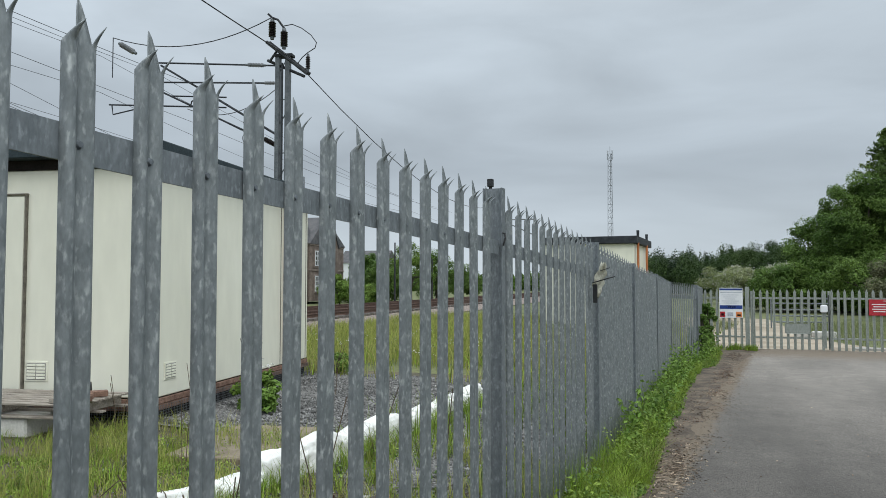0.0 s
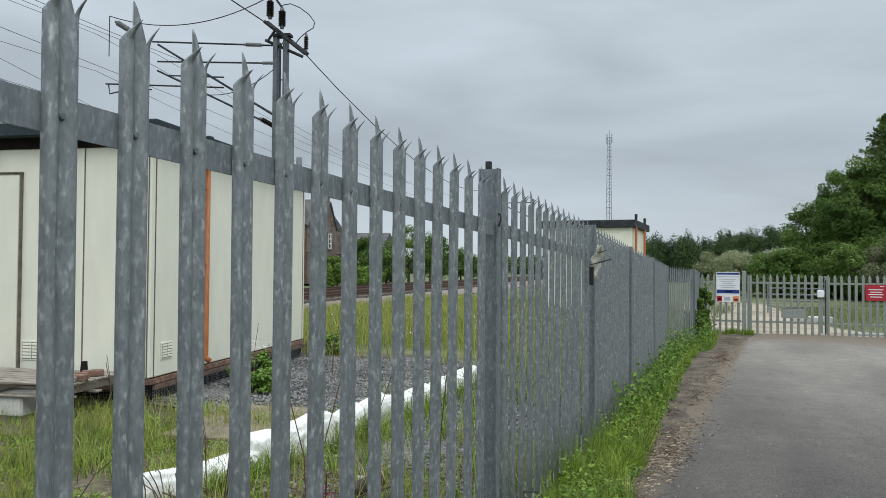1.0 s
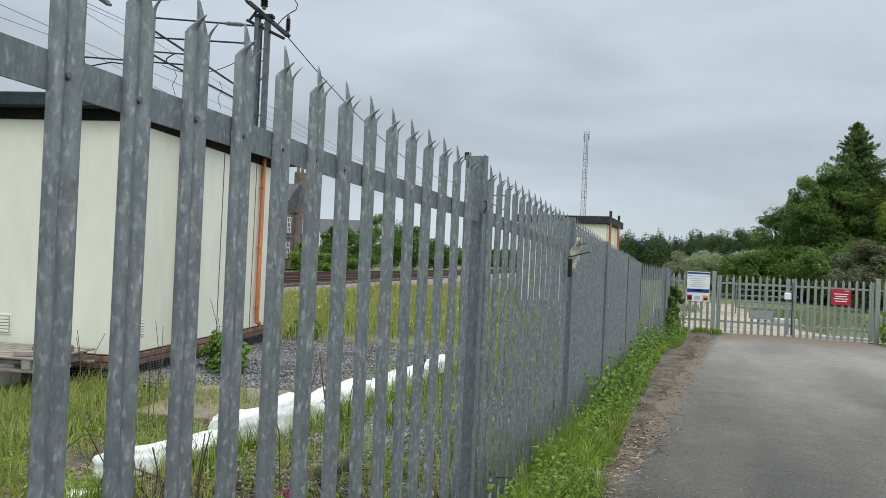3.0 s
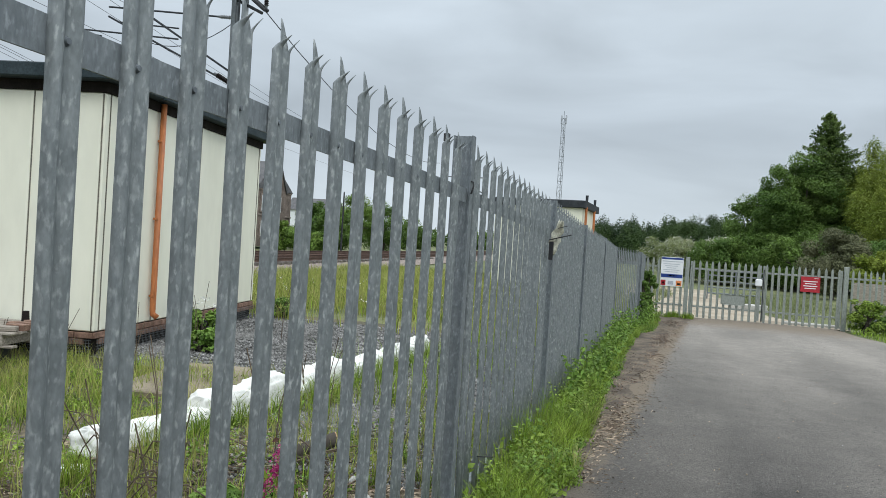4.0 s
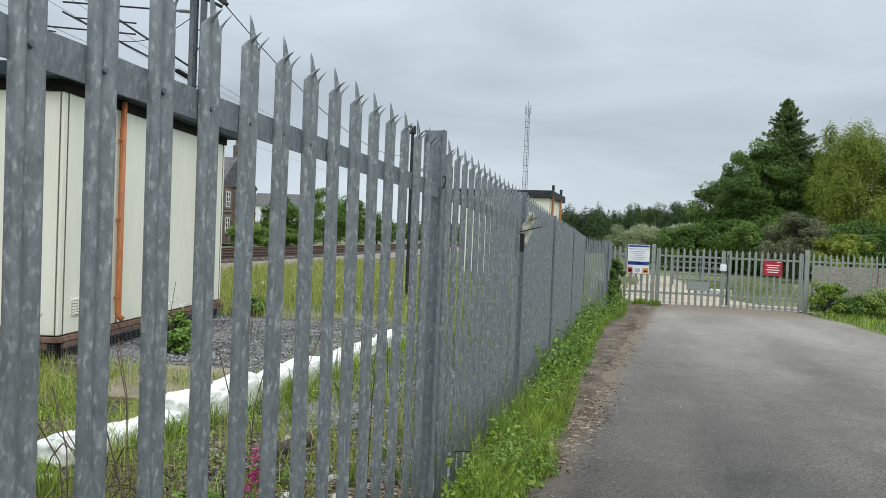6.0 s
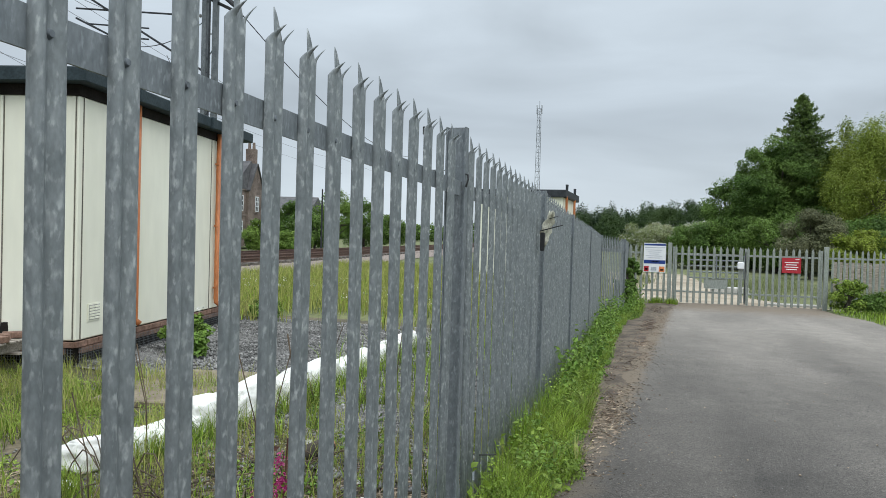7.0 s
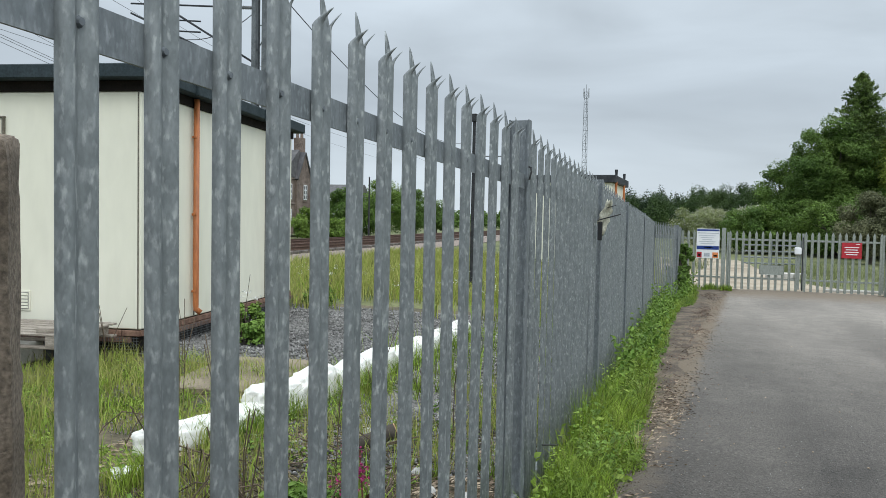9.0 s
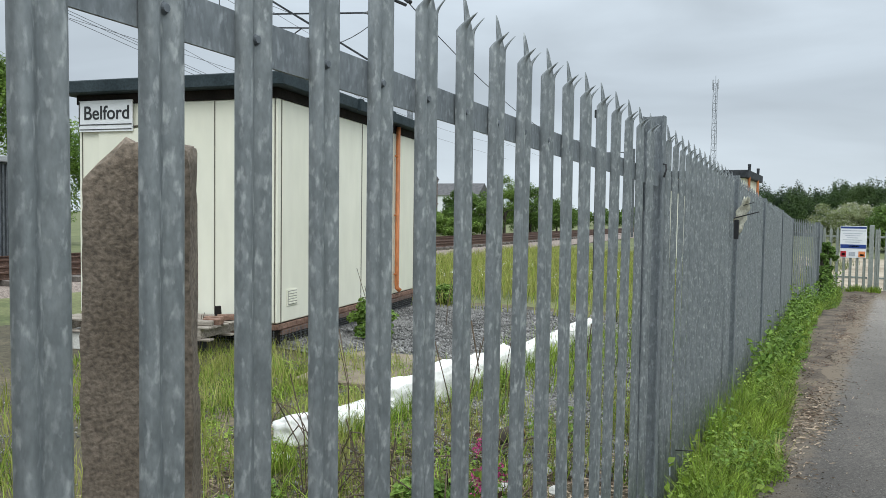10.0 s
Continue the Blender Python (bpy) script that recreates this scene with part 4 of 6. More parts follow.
part("jumper_wire", polyline([(0.02, 0, 10.30), (0.30, 0, 10.34), (0.62, 0, 10.2), (0.95, 0, 9.95), (1.15, 0, 9.68), (1.10, 0, 9.50), (0.86, 0, 9.36), (0.66, 0, 9.2), (0.5, 0, 9.0)], 0.016), DARK_STEEL, mast)
part("jumper_wire", polyline(sagging((-0.45, 0, 10.6), (-6.2, 0, 10.2), 0.6, 14), 0.016), DARK_STEEL, mast)
part("jumper_wire", polyline(sagging((-0.2, 0, 8.2), (-3.4, 0, 7.6), 0.5, 10), 0.013), DARK_STEEL, mast)

wires = thing("overhead_wires", "thin dark overhead wires strung along the railway", "wires", pose(-13.2, 20.8, -0.15, 0, 0, 11))
for x, z, r in ((0.4, 9.1, 0.018), (-3.1, 7.1, 0.007), (-6.9, 7.1, 0.007), (-3.1, 8.4, 0.008), (-6.9, 8.4, 0.008), (-6.9, 9.7, 0.008), (-4.6, 8.9, 0.007)):
    for s in (-1, 1):
        part("wire", polyline(sagging((x, 0, z), (x * 0.98, s * 46, z - (0.3 if x > 0 else 0)), ((0.4 if s < 0 else 1.5) if x > 0 else 0.7) if z > 8 else 0.12, 10), r, 5), DARK_STEEL, wires)
for z0, z1 in ((7.05, 6.90), (6.50, 6.42), (6.42, 6.34), (6.28, 6.20)):
    p, q = Vector((-18.9, 16.1, z0 + 0.15)), Vector((-19.89, 18.8, z1 + 0.15))
    part("wire", polyline([wires.matrix_basis.inverted() @ (p + (q - p) * k) for k in (-5, 0, 1, 4)], 0.007, 5), DARK_STEEL, wires)
for s in (1, 2, 3):
    m2 = thing("overhead_line_mast", "slim grey railway mast in the distance", "mast", pose(-13.2, 20.8, -0.15, 0, 0, TR) @ pose(0.0, 46 * s, 0), "far masts")
    part("upright", box(0.2, 0.2, 7.9, (0, 0, 0), 0.01), MAST_STEEL, m2)
    part("cantilever_arm", rod((0, 0, 7.6), (-3.6, 0, 7.6), 0.05), MAST_STEEL, m2)
    part("stay_tube", rod((0, 0, 6.1), (-3.2, 0, 7.6), 0.05), MAST_STEEL, m2)

# dark timber poles on the far side of the tracks
for x, y, h in ((-27.5, 58.4, 5.3), (-28.5, 68.9, 4.2)):
    pl = thing("timber_pole", "dark slim timber pole beyond the railway tracks", "pole", pose(x, y, gz(x, y)), "timber poles")
    part("shaft", rod((0, 0, 0), (0, 0, h), 0.085, 0.06, 10), DARK_STEEL, pl)
    part("cap", rod((0, 0, h), (0, 0, h + 0.1), 0.075, 0.03, 10), DARK_STEEL, pl)

# dark service pole with a small cap box
pole = thing("service_pole", "dark slim timber pole standing behind the fence", "pole", pose(-4.95, 18.05, gz(0, 18)))
part("shaft", rod((0, 0, 0), (0, 0, 4.2), 0.05, 0.042, 10), DARK_STEEL, pole)
part("cap", box(0.14, 0.14, 0.2, (0, 0, 4.2), 0.01), DARK_STEEL, pole)


# ---- lattice telecom mast ----
def lattice():
    t = thing("lattice_mast", "tall grey lattice telecom mast on the skyline", "mast", pose(-19.45, 120.0, -0.1))
    H, w = 22.4, 0.36
    legs = [(-w, -w * 0.58), (w, -w * 0.58), (0, w * 1.15)]
    for x, yy in legs:
        part("leg", rod((x * 1.35, yy * 1.35, 0), (x * 0.8, yy * 0.8, H), 0.034, None, 6), MAST_STEEL, t)
    bm = bmesh.new()
    n = 22
    for i in range(n):
        for a in range(3):
            p, q = legs[a], legs[(a + 1) % 3]
            s0, s1 = 1.35 - 0.55 * i / n, 1.35 - 0.55 * (i + 1) / n
            rod((p[0] * s0, p[1] * s0, H * i / n), (q[0] * s1, q[1] * s1, H * (i + 1) / n), 0.016, None, 4, bm)
            rod((p[0] * s1, p[1] * s1, H * (i + 1) / n), (q[0] * s1, q[1] * s1, H * (i + 1) / n), 0.018, None, 4, bm)
    part("lacing", bm, MAST_STEEL, t)
    for x in (-0.38, 0.38):
        part("antenna", box(0.22, 0.16, 1.5, (x, 0, H - 0.9), 0.02), SIGN_GREY, t)
    part("spike", rod((0, 0, H), (0, 0, H + 1.2), 0.03), MAST_STEEL, t)


lattice()

# ---- second cream hut, farther along ----
hut2 = thing("equipment_hut", "far cream hut with a flat dark roof and orange pipes", "hut", pose(-3.09, 30.15, gz(0, 30) + 0.15, 0, 0, 0))
part("wall", box(3.6, 4.2, 3.25, (-1.8, 2.1, 0), 0.01), PAINT, hut2)
part("roof", box(3.9, 4.5, 0.30, (-1.8, 2.1, 3.25), 0.02), MAST_DARK, hut2, "dark grey flat roof edge")
for x, yy in ((0.12, 0.25), (0.12, 2.9)):
    dp = part("downpipe", rod((x, yy, 0), (x, yy, 3.3), 0.05), ORANGE, hut2, "orange-brown downpipe")
    part("vent_stub", rod((x, yy, 3.5), (x, yy, 3.78), 0.05, 0.06), MAST_DARK, dp, "dark pipe end above the roof")


# ---- old station house across the tracks ----
def house():
    t = thing("station_house", "old brown sandstone gabled house with tall chimneys beyond the tracks", "house", pose(-40.4, 60.5, -0.1, 0, 0, 8))
    part("wall", box(9.0, 8.0, 5.2, (0, 0, 0), 0.03), HOUSE_STONE, t)
    for z in (2.75, 5.05):
        part("string_course", box(9.12, 8.12, 0.16, (0, 0, z), 0.02), HOUSE_TRIM, t, "paler stone band")
    bm = bmesh.new()
    for c in ((-4.6, -4.2, 5.2), (4.6, -4.2, 5.2), (4.6, 4.2, 5.2), (-4.6, 4.2, 5.2), (-4.6, 0, 7.9), (4.3, 0, 7.9)):
        bm.verts.new(c)
    bm.verts.ensure_lookup_table()
    for f in ((0, 1, 5, 4), (2, 3, 4, 5), (1, 2, 5), (3, 0, 4), (3, 2, 1, 0)):
        bm.faces.new([bm.verts[i] for i in f])
    roof = part("roof", bm, SLATE, t, "dark slate roof")

    def gable(w, d, eaves, peak, m):
        bm = bmesh.new()
        prof = ((-w / 2, 0), (w / 2, 0), (w / 2, eaves), (0, peak), (-w / 2, eaves))
        a = [bm.verts.new((x, 0, z)) for x, z in prof]
        b = [bm.verts.new((x, d, z)) for x, z in prof]
        bm.faces.new(a)
        bm.faces.new(list(reversed(b)))
        for i in range(5):
            bm.faces.new((a[i], b[i], b[(i + 1) % 5], a[(i + 1) % 5]))
        g = part("gable", bm, HOUSE_STONE, t, "", m)
        for s in (-1, 1):
            bm = bmesh.new()
            n = Vector((s * (peak - eaves), 0, w / 2)).normalized() * 0.14
            q = [Vector((s * w / 2, 0, eaves)), Vector((0, 0, peak))]
            ring = [q[0], q[1], q[1] + n, q[0] + n]
            u = [bm.verts.new(v + Vector((0, -0.12, 0))) for v in ring]
            v = [bm.verts.new(v + Vector((0, d, 0))) for v in ring]
            bm.faces.new(u)
            bm.faces.new(list(reversed(v)))
            for i in range(4):
                bm.faces.new((u[i], v[i], v[(i + 1) % 4], u[(i + 1) % 4]))
            part("gable_roof", bm, SLATE, g, "dark slate slope")
        part("finial", rod((0, 0.1, peak), (0, 0.1, peak + 0.9), 0.14, 0.05, 6), HOUSE_STONE, g)
        return g

    gable(3.1, 2.6, 5.2, 7.9, pose(2.75, -4.75, 0))
    gable(3.4, 2.6, 5.0, 7.6, pose(4.75, 0.3, 0, 0, 0, 90))
    bay = part("bay", box(2.2, 0.8, 4.7, (2.75, -5.1, 0), 0.03), HOUSE_STONE, t, "two storey stone bay")
    part("bay_roof", box(2.4, 0.9, 0.22, (2.75, -5.12, 4.7), 0.05), HOUSE_TRIM, bay)
    for x, yy in ((-3.6, 0), (3.9, 1.0), (0.8, 0)):
        c = part("chimney", box(0.9, 0.7, 2.2, (x, yy, 6.9), 0.04), HOUSE_STONE, roof, "stone chimney stack")
    for x in (-0.22, 0.22):
        part("chimney", rod((3.9 + x, 1.0, 9.1), (3.9 + x, 1.0, 9.7), 0.15, 0.12, 10), HOUSE_STONE, roof, "clay chimney pot")
    win = bm_mesh("pane", box(0.78, 0.05, 1.4, (0, 0, 0)), WINDOW_DARK)
    fr = bm_mesh("surround", box(1.08, 0.10, 1.72, (0, 0, -0.16), 0.02), HOUSE_TRIM)
    bar = bm_mesh("glazing_bar", box(0.80, 0.03, 0.09, (0, 0, 0)), SIGN_WHITE)
    bar2 = bm_mesh("glazing_bar", box(0.09, 0.03, 1.4, (0, 0, 0)), SIGN_WHITE)

    def window(m):
        w = part("window", fr, HOUSE_TRIM, t, "stone framed window with white bars", m)
        part("pane", win, WINDOW_DARK, w, "", pose(0, -0.04, 0))
        for z in (0.0, 0.44, 0.88, 1.32):
            part("glazing_bar", bar, SIGN_WHITE, w, "", pose(0, -0.075, z))
        for x in (-0.36, 0.0, 0.36):
            part("glazing_bar", bar2, SIGN_WHITE, w, "", pose(x, -0.075, 0))

    for x, z, yy in ((2.2, 0.9, -5.52), (3.3, 0.9, -5.52), (2.2, 3.1, -5.52), (3.3, 3.1, -5.52), (-1.0, 0.9, -4.02), (-2.8, 0.9, -4.02), (-1.0, 3.2, -4.02), (-2.8, 3.2, -4.02)):
        window(pose(x, yy, z))
    for x, yy, z in ((3.87, -5.1, 0.9), (3.87, -5.1, 3.1), (4.77, -0.4, 0.9), (4.77, 1.0, 0.9), (4.77, 0.3, 3.2), (4.52, -2.6, 0.9), (4.52, -2.6, 3.2)):
        window(pose(x, yy, z, 0, 0, 90))


house()
far_h = thing("far_house", "pale rendered house with a grey roof among trees", "house", pose(-61.0, 116.0, -0.3, 0, 0, 10))
part("wall", box(8, 7, 5.4, (0, 0, 0), 0.03), SIGN_WHITE, far_h)
bm = bmesh.new()
for c in ((-4.3, -3.8, 5.4), (4.3, -3.8, 5.4), (4.3, 3.8, 5.4), (-4.3, 3.8, 5.4), (-4.3, 0, 7.6), (4.3, 0, 7.6)):
    bm.verts.new(c)
bm.verts.ensure_lookup_table()
for f in ((0, 1, 5, 4), (2, 3, 4, 5), (1, 2, 5), (3, 0, 4), (3, 2, 1, 0)):
    bm.faces.new([bm.verts[i] for i in f])
part("roof", bm, SLATE, far_h, "grey slate roof")


# grey shed on the platform, past the hut
sx, sy = 1.1 - 26 * math.sin(radians(62.0)), 0.05 + 26 * math.cos(radians(62.0))
shed = thing("platform_shed", "grey corrugated steel shed with a flat roof", "shed", pose(sx, sy, gz(sx, sy), 0, 0, 20))
part("wall", box(3.0, 3.0, 3.0, (0, 0, 0), 0.02), MAST_STEEL, shed)
for i in range(22):
    part("rib", box(0.06, 0.05, 2.9, (-1.45 + i * 0.138, -1.52, 0.05), 0.01), MAST_STEEL, shed)
for i in range(22):
    part("rib", box(0.05, 0.06, 2.9, (1.52, -1.45 + i * 0.138, 0.05), 0.01), MAST_STEEL, shed)
part("roof", box(3.4, 3.4, 0.18, (0, 0, 3.0), 0.02), ROOF, shed, "pale flat roof")


# ---- plants ----
rng = np.random.default_rng(11)


def ground_heights(xy):
    return -0.05 - 0.010 * np.clip(xy[:, 1], -20, 26)


def blades(name, xy, h, w, mat, label, lean=0.35, base=-0.02):
    """Tapered, bent grass blades standing at the given spots."""
    n = len(xy)
    a = rng.uniform(0, 2 * np.pi, n)
    b = rng.uniform(0, 2 * np.pi, n)
    side = np.stack([np.cos(a), np.sin(a), np.zeros(n)], 1) * (w / 2)[:, None]
    bend = np.stack([np.cos(b), np.sin(b), np.zeros(n)], 1) * (h * np.abs(rng.normal(lean, 0.2, n)))[:, None]
    p = np.column_stack([xy, ground_heights(xy) + base])
    up = np.zeros((n, 3))
    up[:, 2] = h
    v = np.empty((n, 5, 3))
    v[:, 0], v[:, 1] = p - side, p + side
    mid = p + up * 0.58 + bend * 0.30
    v[:, 2], v[:, 3] = mid - side * 0.75, mid + side * 0.75
    v[:, 4] = p + up * (0.98 - 0.1 * lean) + bend
    k = (np.arange(n) * 5)[:, None, None]
    t = k + np.array([[0, 1, 3], [0, 3, 2], [2, 3, 4]])[None]
    ob = part(name, tri_mesh(name, v.reshape(-1, 3), t.reshape(-1, 3), mat), mat)
    return tagged(ob, label, "grass", kind="stuff")


def unit(v):
    return v / np.maximum(1e-6, np.linalg.norm(v, axis=1))[:, None]


def leaf_arrays(centres, size, droop=0.0, flat=0.0, out=None, slim=0.30):
    """Folded leaves, two triangles each; at random turns, or facing up and out of the clump where `out` is given."""
    n = len(centres)
    if out is None:
        d = rng.normal(size=(n, 3))
        d[:, 2] = d[:, 2] * (1 - flat) - droop
        d = unit(d)
        e = rng.normal(size=(n, 3))
        e = unit(e - d * (e * d).sum(1)[:, None])
        f = np.cross(d, e)
    else:
        f = unit(out * 0.6 + np.array([0, 0, 0.6]) + rng.normal(size=(n, 3)) * 0.42)
        d = rng.normal(size=(n, 3)) + out * 0.6
        d[:, 2] -= droop * 3
        d = unit(d - f * (d * f).sum(1)[:, None])
        e = np.cross(f, d)
    s = (size * rng.uniform(0.65, 1.35, n))[:, None]
    v = np.empty((n, 4, 3))
    v[:, 0] = centres - d * s * 0.5
    v[:, 1] = centres + e * s * slim + f * s * 0.10
    v[:, 2] = centres + d * s * 0.5
    v[:, 3] = centres - e * s * slim + f * s * 0.10
    k = (np.arange(n) * 4)[:, None, None]
    t = k + np.array([[0, 1, 2], [0, 2, 3]])[None]
    return v.reshape(-1, 3), t.reshape(-1, 3)


def leaves(name, centres, size, mat, parent=None, label="", droop=0.0, flat=0.0, out=None, slim=0.30):
    v, t = leaf_arrays(np.asarray(centres, dtype=float), size, droop, flat, out, slim)
    return part(name, tri_mesh(name, v, t, mat), mat, parent, label)


def broadleaf(name, label, x, y, h, r, mat, n=14000, leaf=0.24, low=0.12, group="", seed=1, stretch=1.0, droop=0.0, clumps=70, blossom=None):
    """Tapered trunk, forked limbs, and a crown of leaf clumps with an uneven outline and gaps."""
    t = thing(name, label, "tree" if h > 3.2 else "shrub", pose(x, y, gz(x, y) - 0.05), group)
    rr = random.Random(seed)
    g = np.random.default_rng(seed)
    th = h * 0.45
    bm = rod((0, 0, 0), (0.05 * h * rr.uniform(-1, 1) * 0.4, 0, th), 0.022 * h + 0.03, 0.012 * h + 0.02, 8)
    cz, ch = h * (1 + low) / 2, h * (1 - low) / 2
    cs, rads = [], []
    while len(cs) < clumps:
        q = g.normal(size=3)
        q /= np.linalg.norm(q)
        s = g.uniform(0.35, 1.0) ** 0.5
        wob = 0.82 + 0.30 * noise.noise((q[0] * 1.7 + seed * 5, q[1] * 1.7, q[2] * 1.7)) + g.uniform(-0.06, 0.10)
        taper = 1.0 - 0.25 * max(0.0, q[2])
        c = np.array([q[0] * r * s * wob * taper * stretch, q[1] * r * s * wob * taper, cz + q[2] * ch * s * wob])
        c[2] = min(c[2], h * 0.985)
        cs.append(c)
        rads.append(r * g.uniform(0.16, 0.30) * (0.68 if clumps > 150 else 1.0))
    for c in cs[: 14]:
        rod((0, 0, th * rr.uniform(0.5, 1.0)), tuple(c * np.array([0.8, 0.8, 0.95])), 0.008 * h + 0.015, 0.01, 5, bm)
    part("trunk", bm, BARK, t, "dark trunk and limbs")
    per = n // clumps
    pts, outs = [], []
    for c, q in zip(cs, rads):
        d = unit(g.normal(size=(per, 3)))
        outs.append(unit(d + 0.5 * np.array([c[0], c[1], c[2] - cz]) / max(r, ch)))
        lump = 1 + 0.35 * np.sin(d[:, 0] * 5 + c[0] * 3) * np.sin(d[:, 1] * 5 + c[1] * 3)
        d *= (g.uniform(0.25, 1.0, per) ** 0.35 * lump)[:, None]
        d[:, 2] *= 0.70
        if droop:
            d[:, 2] = d[:, 2] * 2.2 - 0.5
        pts.append(c + d * q)
    pts, outs = np.concatenate(pts), np.concatenate(outs)
    ok = pts[:, 2] > 0.1
    pts, outs = pts[ok], outs[ok]
    leaves("crown", pts, leaf, mat, t, "", droop, 0.0, outs, 0.16 if droop else 0.30)
    if blossom:
        sel = pts[g.random(len(pts)) < blossom]
        leaves("blossom", sel + g.normal(size=sel.shape) * 0.10, leaf * 0.7, PETAL_WHITE, t, "creamy white blossom")
    return t


def conifer(name, label, x, y, h, r, mat, n=20000, leaf=0.22, seed=3):
    """A straight trunk with tiers of boughs that sag and lift at the tip, clad in flat sprays."""
    t = thing(name, label, "tree", pose(x, y, gz(x, y) - 0.05))
    g = np.random.default_rng(seed)
    bm = rod((0, 0, 0), (0, 0, h * 0.985), 0.02 * h, 0.015, 8)
    pts, outs = [], []
    tiers = 34
    for i in range(tiers):
        f = 0.06 + 0.93 * (i + 0.5) / tiers
        rad = r * (1 - f) ** 0.82 + 0.10
        nb = max(6, int(15 * (1 - f) + 6))
        for j in range(nb):
            a = 2 * np.pi * (j + g.uniform(-0.4, 0.4)) / nb + i * 0.7
            L = rad * g.uniform(0.62, 1.15)
            z = f * h + g.uniform(-0.12, 0.12)
            ax = np.array([np.cos(a), np.sin(a), 0.0])
            sd = np.array([-ax[1], ax[0], 0.0])
            lift = (0.10 + 0.55 * f ** 2) * L
            m = max(14, int(n / (tiers * 12) * (0.25 + L / r)))
            s = g.uniform(0.08, 1.0, m) ** 0.75
            wide = (0.30 * L * (1.05 - s) + 0.10) * g.normal(size=m) * 0.75
            q = np.outer(s * L, ax) + np.outer(wide, sd)
            q[:, 2] += z + lift * s - 0.22 * L * s * (1 - 0.45 * s) - np.abs(wide) * 0.25 + g.normal(size=m) * 0.07
            pts.append(q)
            outs.append(np.tile(ax * 0.7, (m, 1)))
            if j % 2 == 0:
                rod((0, 0, z), tuple(ax * L * 0.9 + np.array([0, 0, z + lift * 0.9 - 0.12 * L])), 0.03, 0.008, 4, bm)
    part("trunk", bm, BARK, t, "dark straight trunk")
    leaves("crown", np.concatenate(pts), leaf, mat, t, "", 0.1, 0.0, np.concatenate(outs), 0.20)
    return t


def away(az, dist):
    """A place by its bearing left of the lane's line, in degrees, and its distance from the start of the walk."""
    return 1.1 - dist * math.sin(radians(az)), 0.05 + dist * math.cos(radians(az))


# trees beyond the gate
conifer("conifer_tree", "tall dark green conifer with a pointed top behind the gate", *away(-8.6, 56), 11.9, 5.0, LEAF_CONIFER, 120000, 0.17)
broadleaf("broadleaf_tree", "dark green broadleaf tree with an open crown", *away(-3.9, 58), 7.0, 2.5, LEAF_DARK, 13000, 0.14, 0.12, "trees beyond the gate", 5, 1.0, 0, 46)
broadleaf("broadleaf_tree", "dark green broadleaf tree beside the conifer", *away(-5.6, 57), 8.0, 2.5, LEAF_DARK, 60000, 0.12, 0.04, "trees beyond the gate", 6, 1.0, 0, 150)
broadleaf("broadleaf_tree", "dark green broadleaf tree beside the conifer", *away(-10.2, 58), 9.6, 2.6, LEAF_MID, 50000, 0.12, 0.05, "trees beyond the gate", 7, 1.0, 0, 150)
broadleaf("broadleaf_tree", "dark green broadleaf tree pressed against the conifer", *away(-7.2, 54.5), 10.0, 2.9, LEAF_DARK, 80000, 0.12, 0.02, "trees beyond the gate", 16, 1.0, 0, 130)
broadleaf("willow_tree", "pale yellow-green willow with a soft drooping crown", *away(-13.6, 52), 10.0, 4.0, LEAF_LIME, 80000, 0.15, 0.10, "willows", 8, 1.0, 0.35, 190)
broadleaf("willow_tree", "pale yellow-green willow with a soft drooping crown", *away(-11.3, 55), 10.2, 2.5, LEAF_LIME, 40000, 0.15, 0.10, "willows", 18, 1.0, 0.35, 90)
broadleaf("willow_tree", "pale yellow-green willow with a soft drooping crown", *away(-17.5, 53), 10.0, 3.8, LEAF_LIME, 30000, 0.16, 0.10, "willows", 9, 1.0, 0.35, 90)
broadleaf("broadleaf_tree", "dark green tree standing behind the willows", *away(-15.5, 62), 8.5, 4.0, LEAF_DARK, 20000, 0.18, 0.05, "trees beyond the gate", 10)
broadleaf("grey_shrub", "large grey-green shrub in front of the trees", *away(-9.4, 43), 3.9, 1.9, LEAF_GREY, 40000, 0.09, 0.04, "", 12, 1.0, 0, 60)
broadleaf("yellow_shrub", "bright yellow-green shrub behind the side fence", *away(-12.3, 34), 2.6, 1.3, LEAF_YELLOW, 22000, 0.08, 0.02, "", 13, 1.0, 0, 50)
broadleaf("hawthorn_bush", "rounded hawthorn bush in creamy white flower", *away(1.0, 56), 3.4, 2.2, LEAF_HAW, 36000, 0.09, 0.0, "hawthorns", 14, 1.2, 0, 60, 0.22)
broadleaf("hawthorn_bush", "rounded hawthorn bush thick with white flower", *away(-2.0, 55), 3.5, 1.9, LEAF_HAW, 36000, 0.09, 0.0, "hawthorns", 15, 1.2, 0, 60, 0.45)
# the last six are added dark foliage, standing in for shade between the trunks
for i, (az, d, h, r) in enumerate(((0.6, 74, 5.8, 3.2), (-1.8, 72, 6.2, 3.0), (-3.0, 66, 5.2, 3.0), (-5.0, 54, 4.2, 2.6), (-7.2, 50, 4.0, 2.4), (-9.4, 52, 4.6, 2.6), (-11.8, 48, 3.6, 2.4), (-14.0, 46, 3.6, 2.5), (-2.2, 52, 3.3, 2.0))):
    broadleaf("broadleaf_tree", "low dark green tree in a row that partly fills in trunk shade", *away(az, d), h, r, LEAF_WOOD if i < 3 else LEAF_DARK if i % 3 else LEAF_MID, 26000, 0.12, 0.0, "hedge line trees", 20 + i, 1.15, 0, 60)


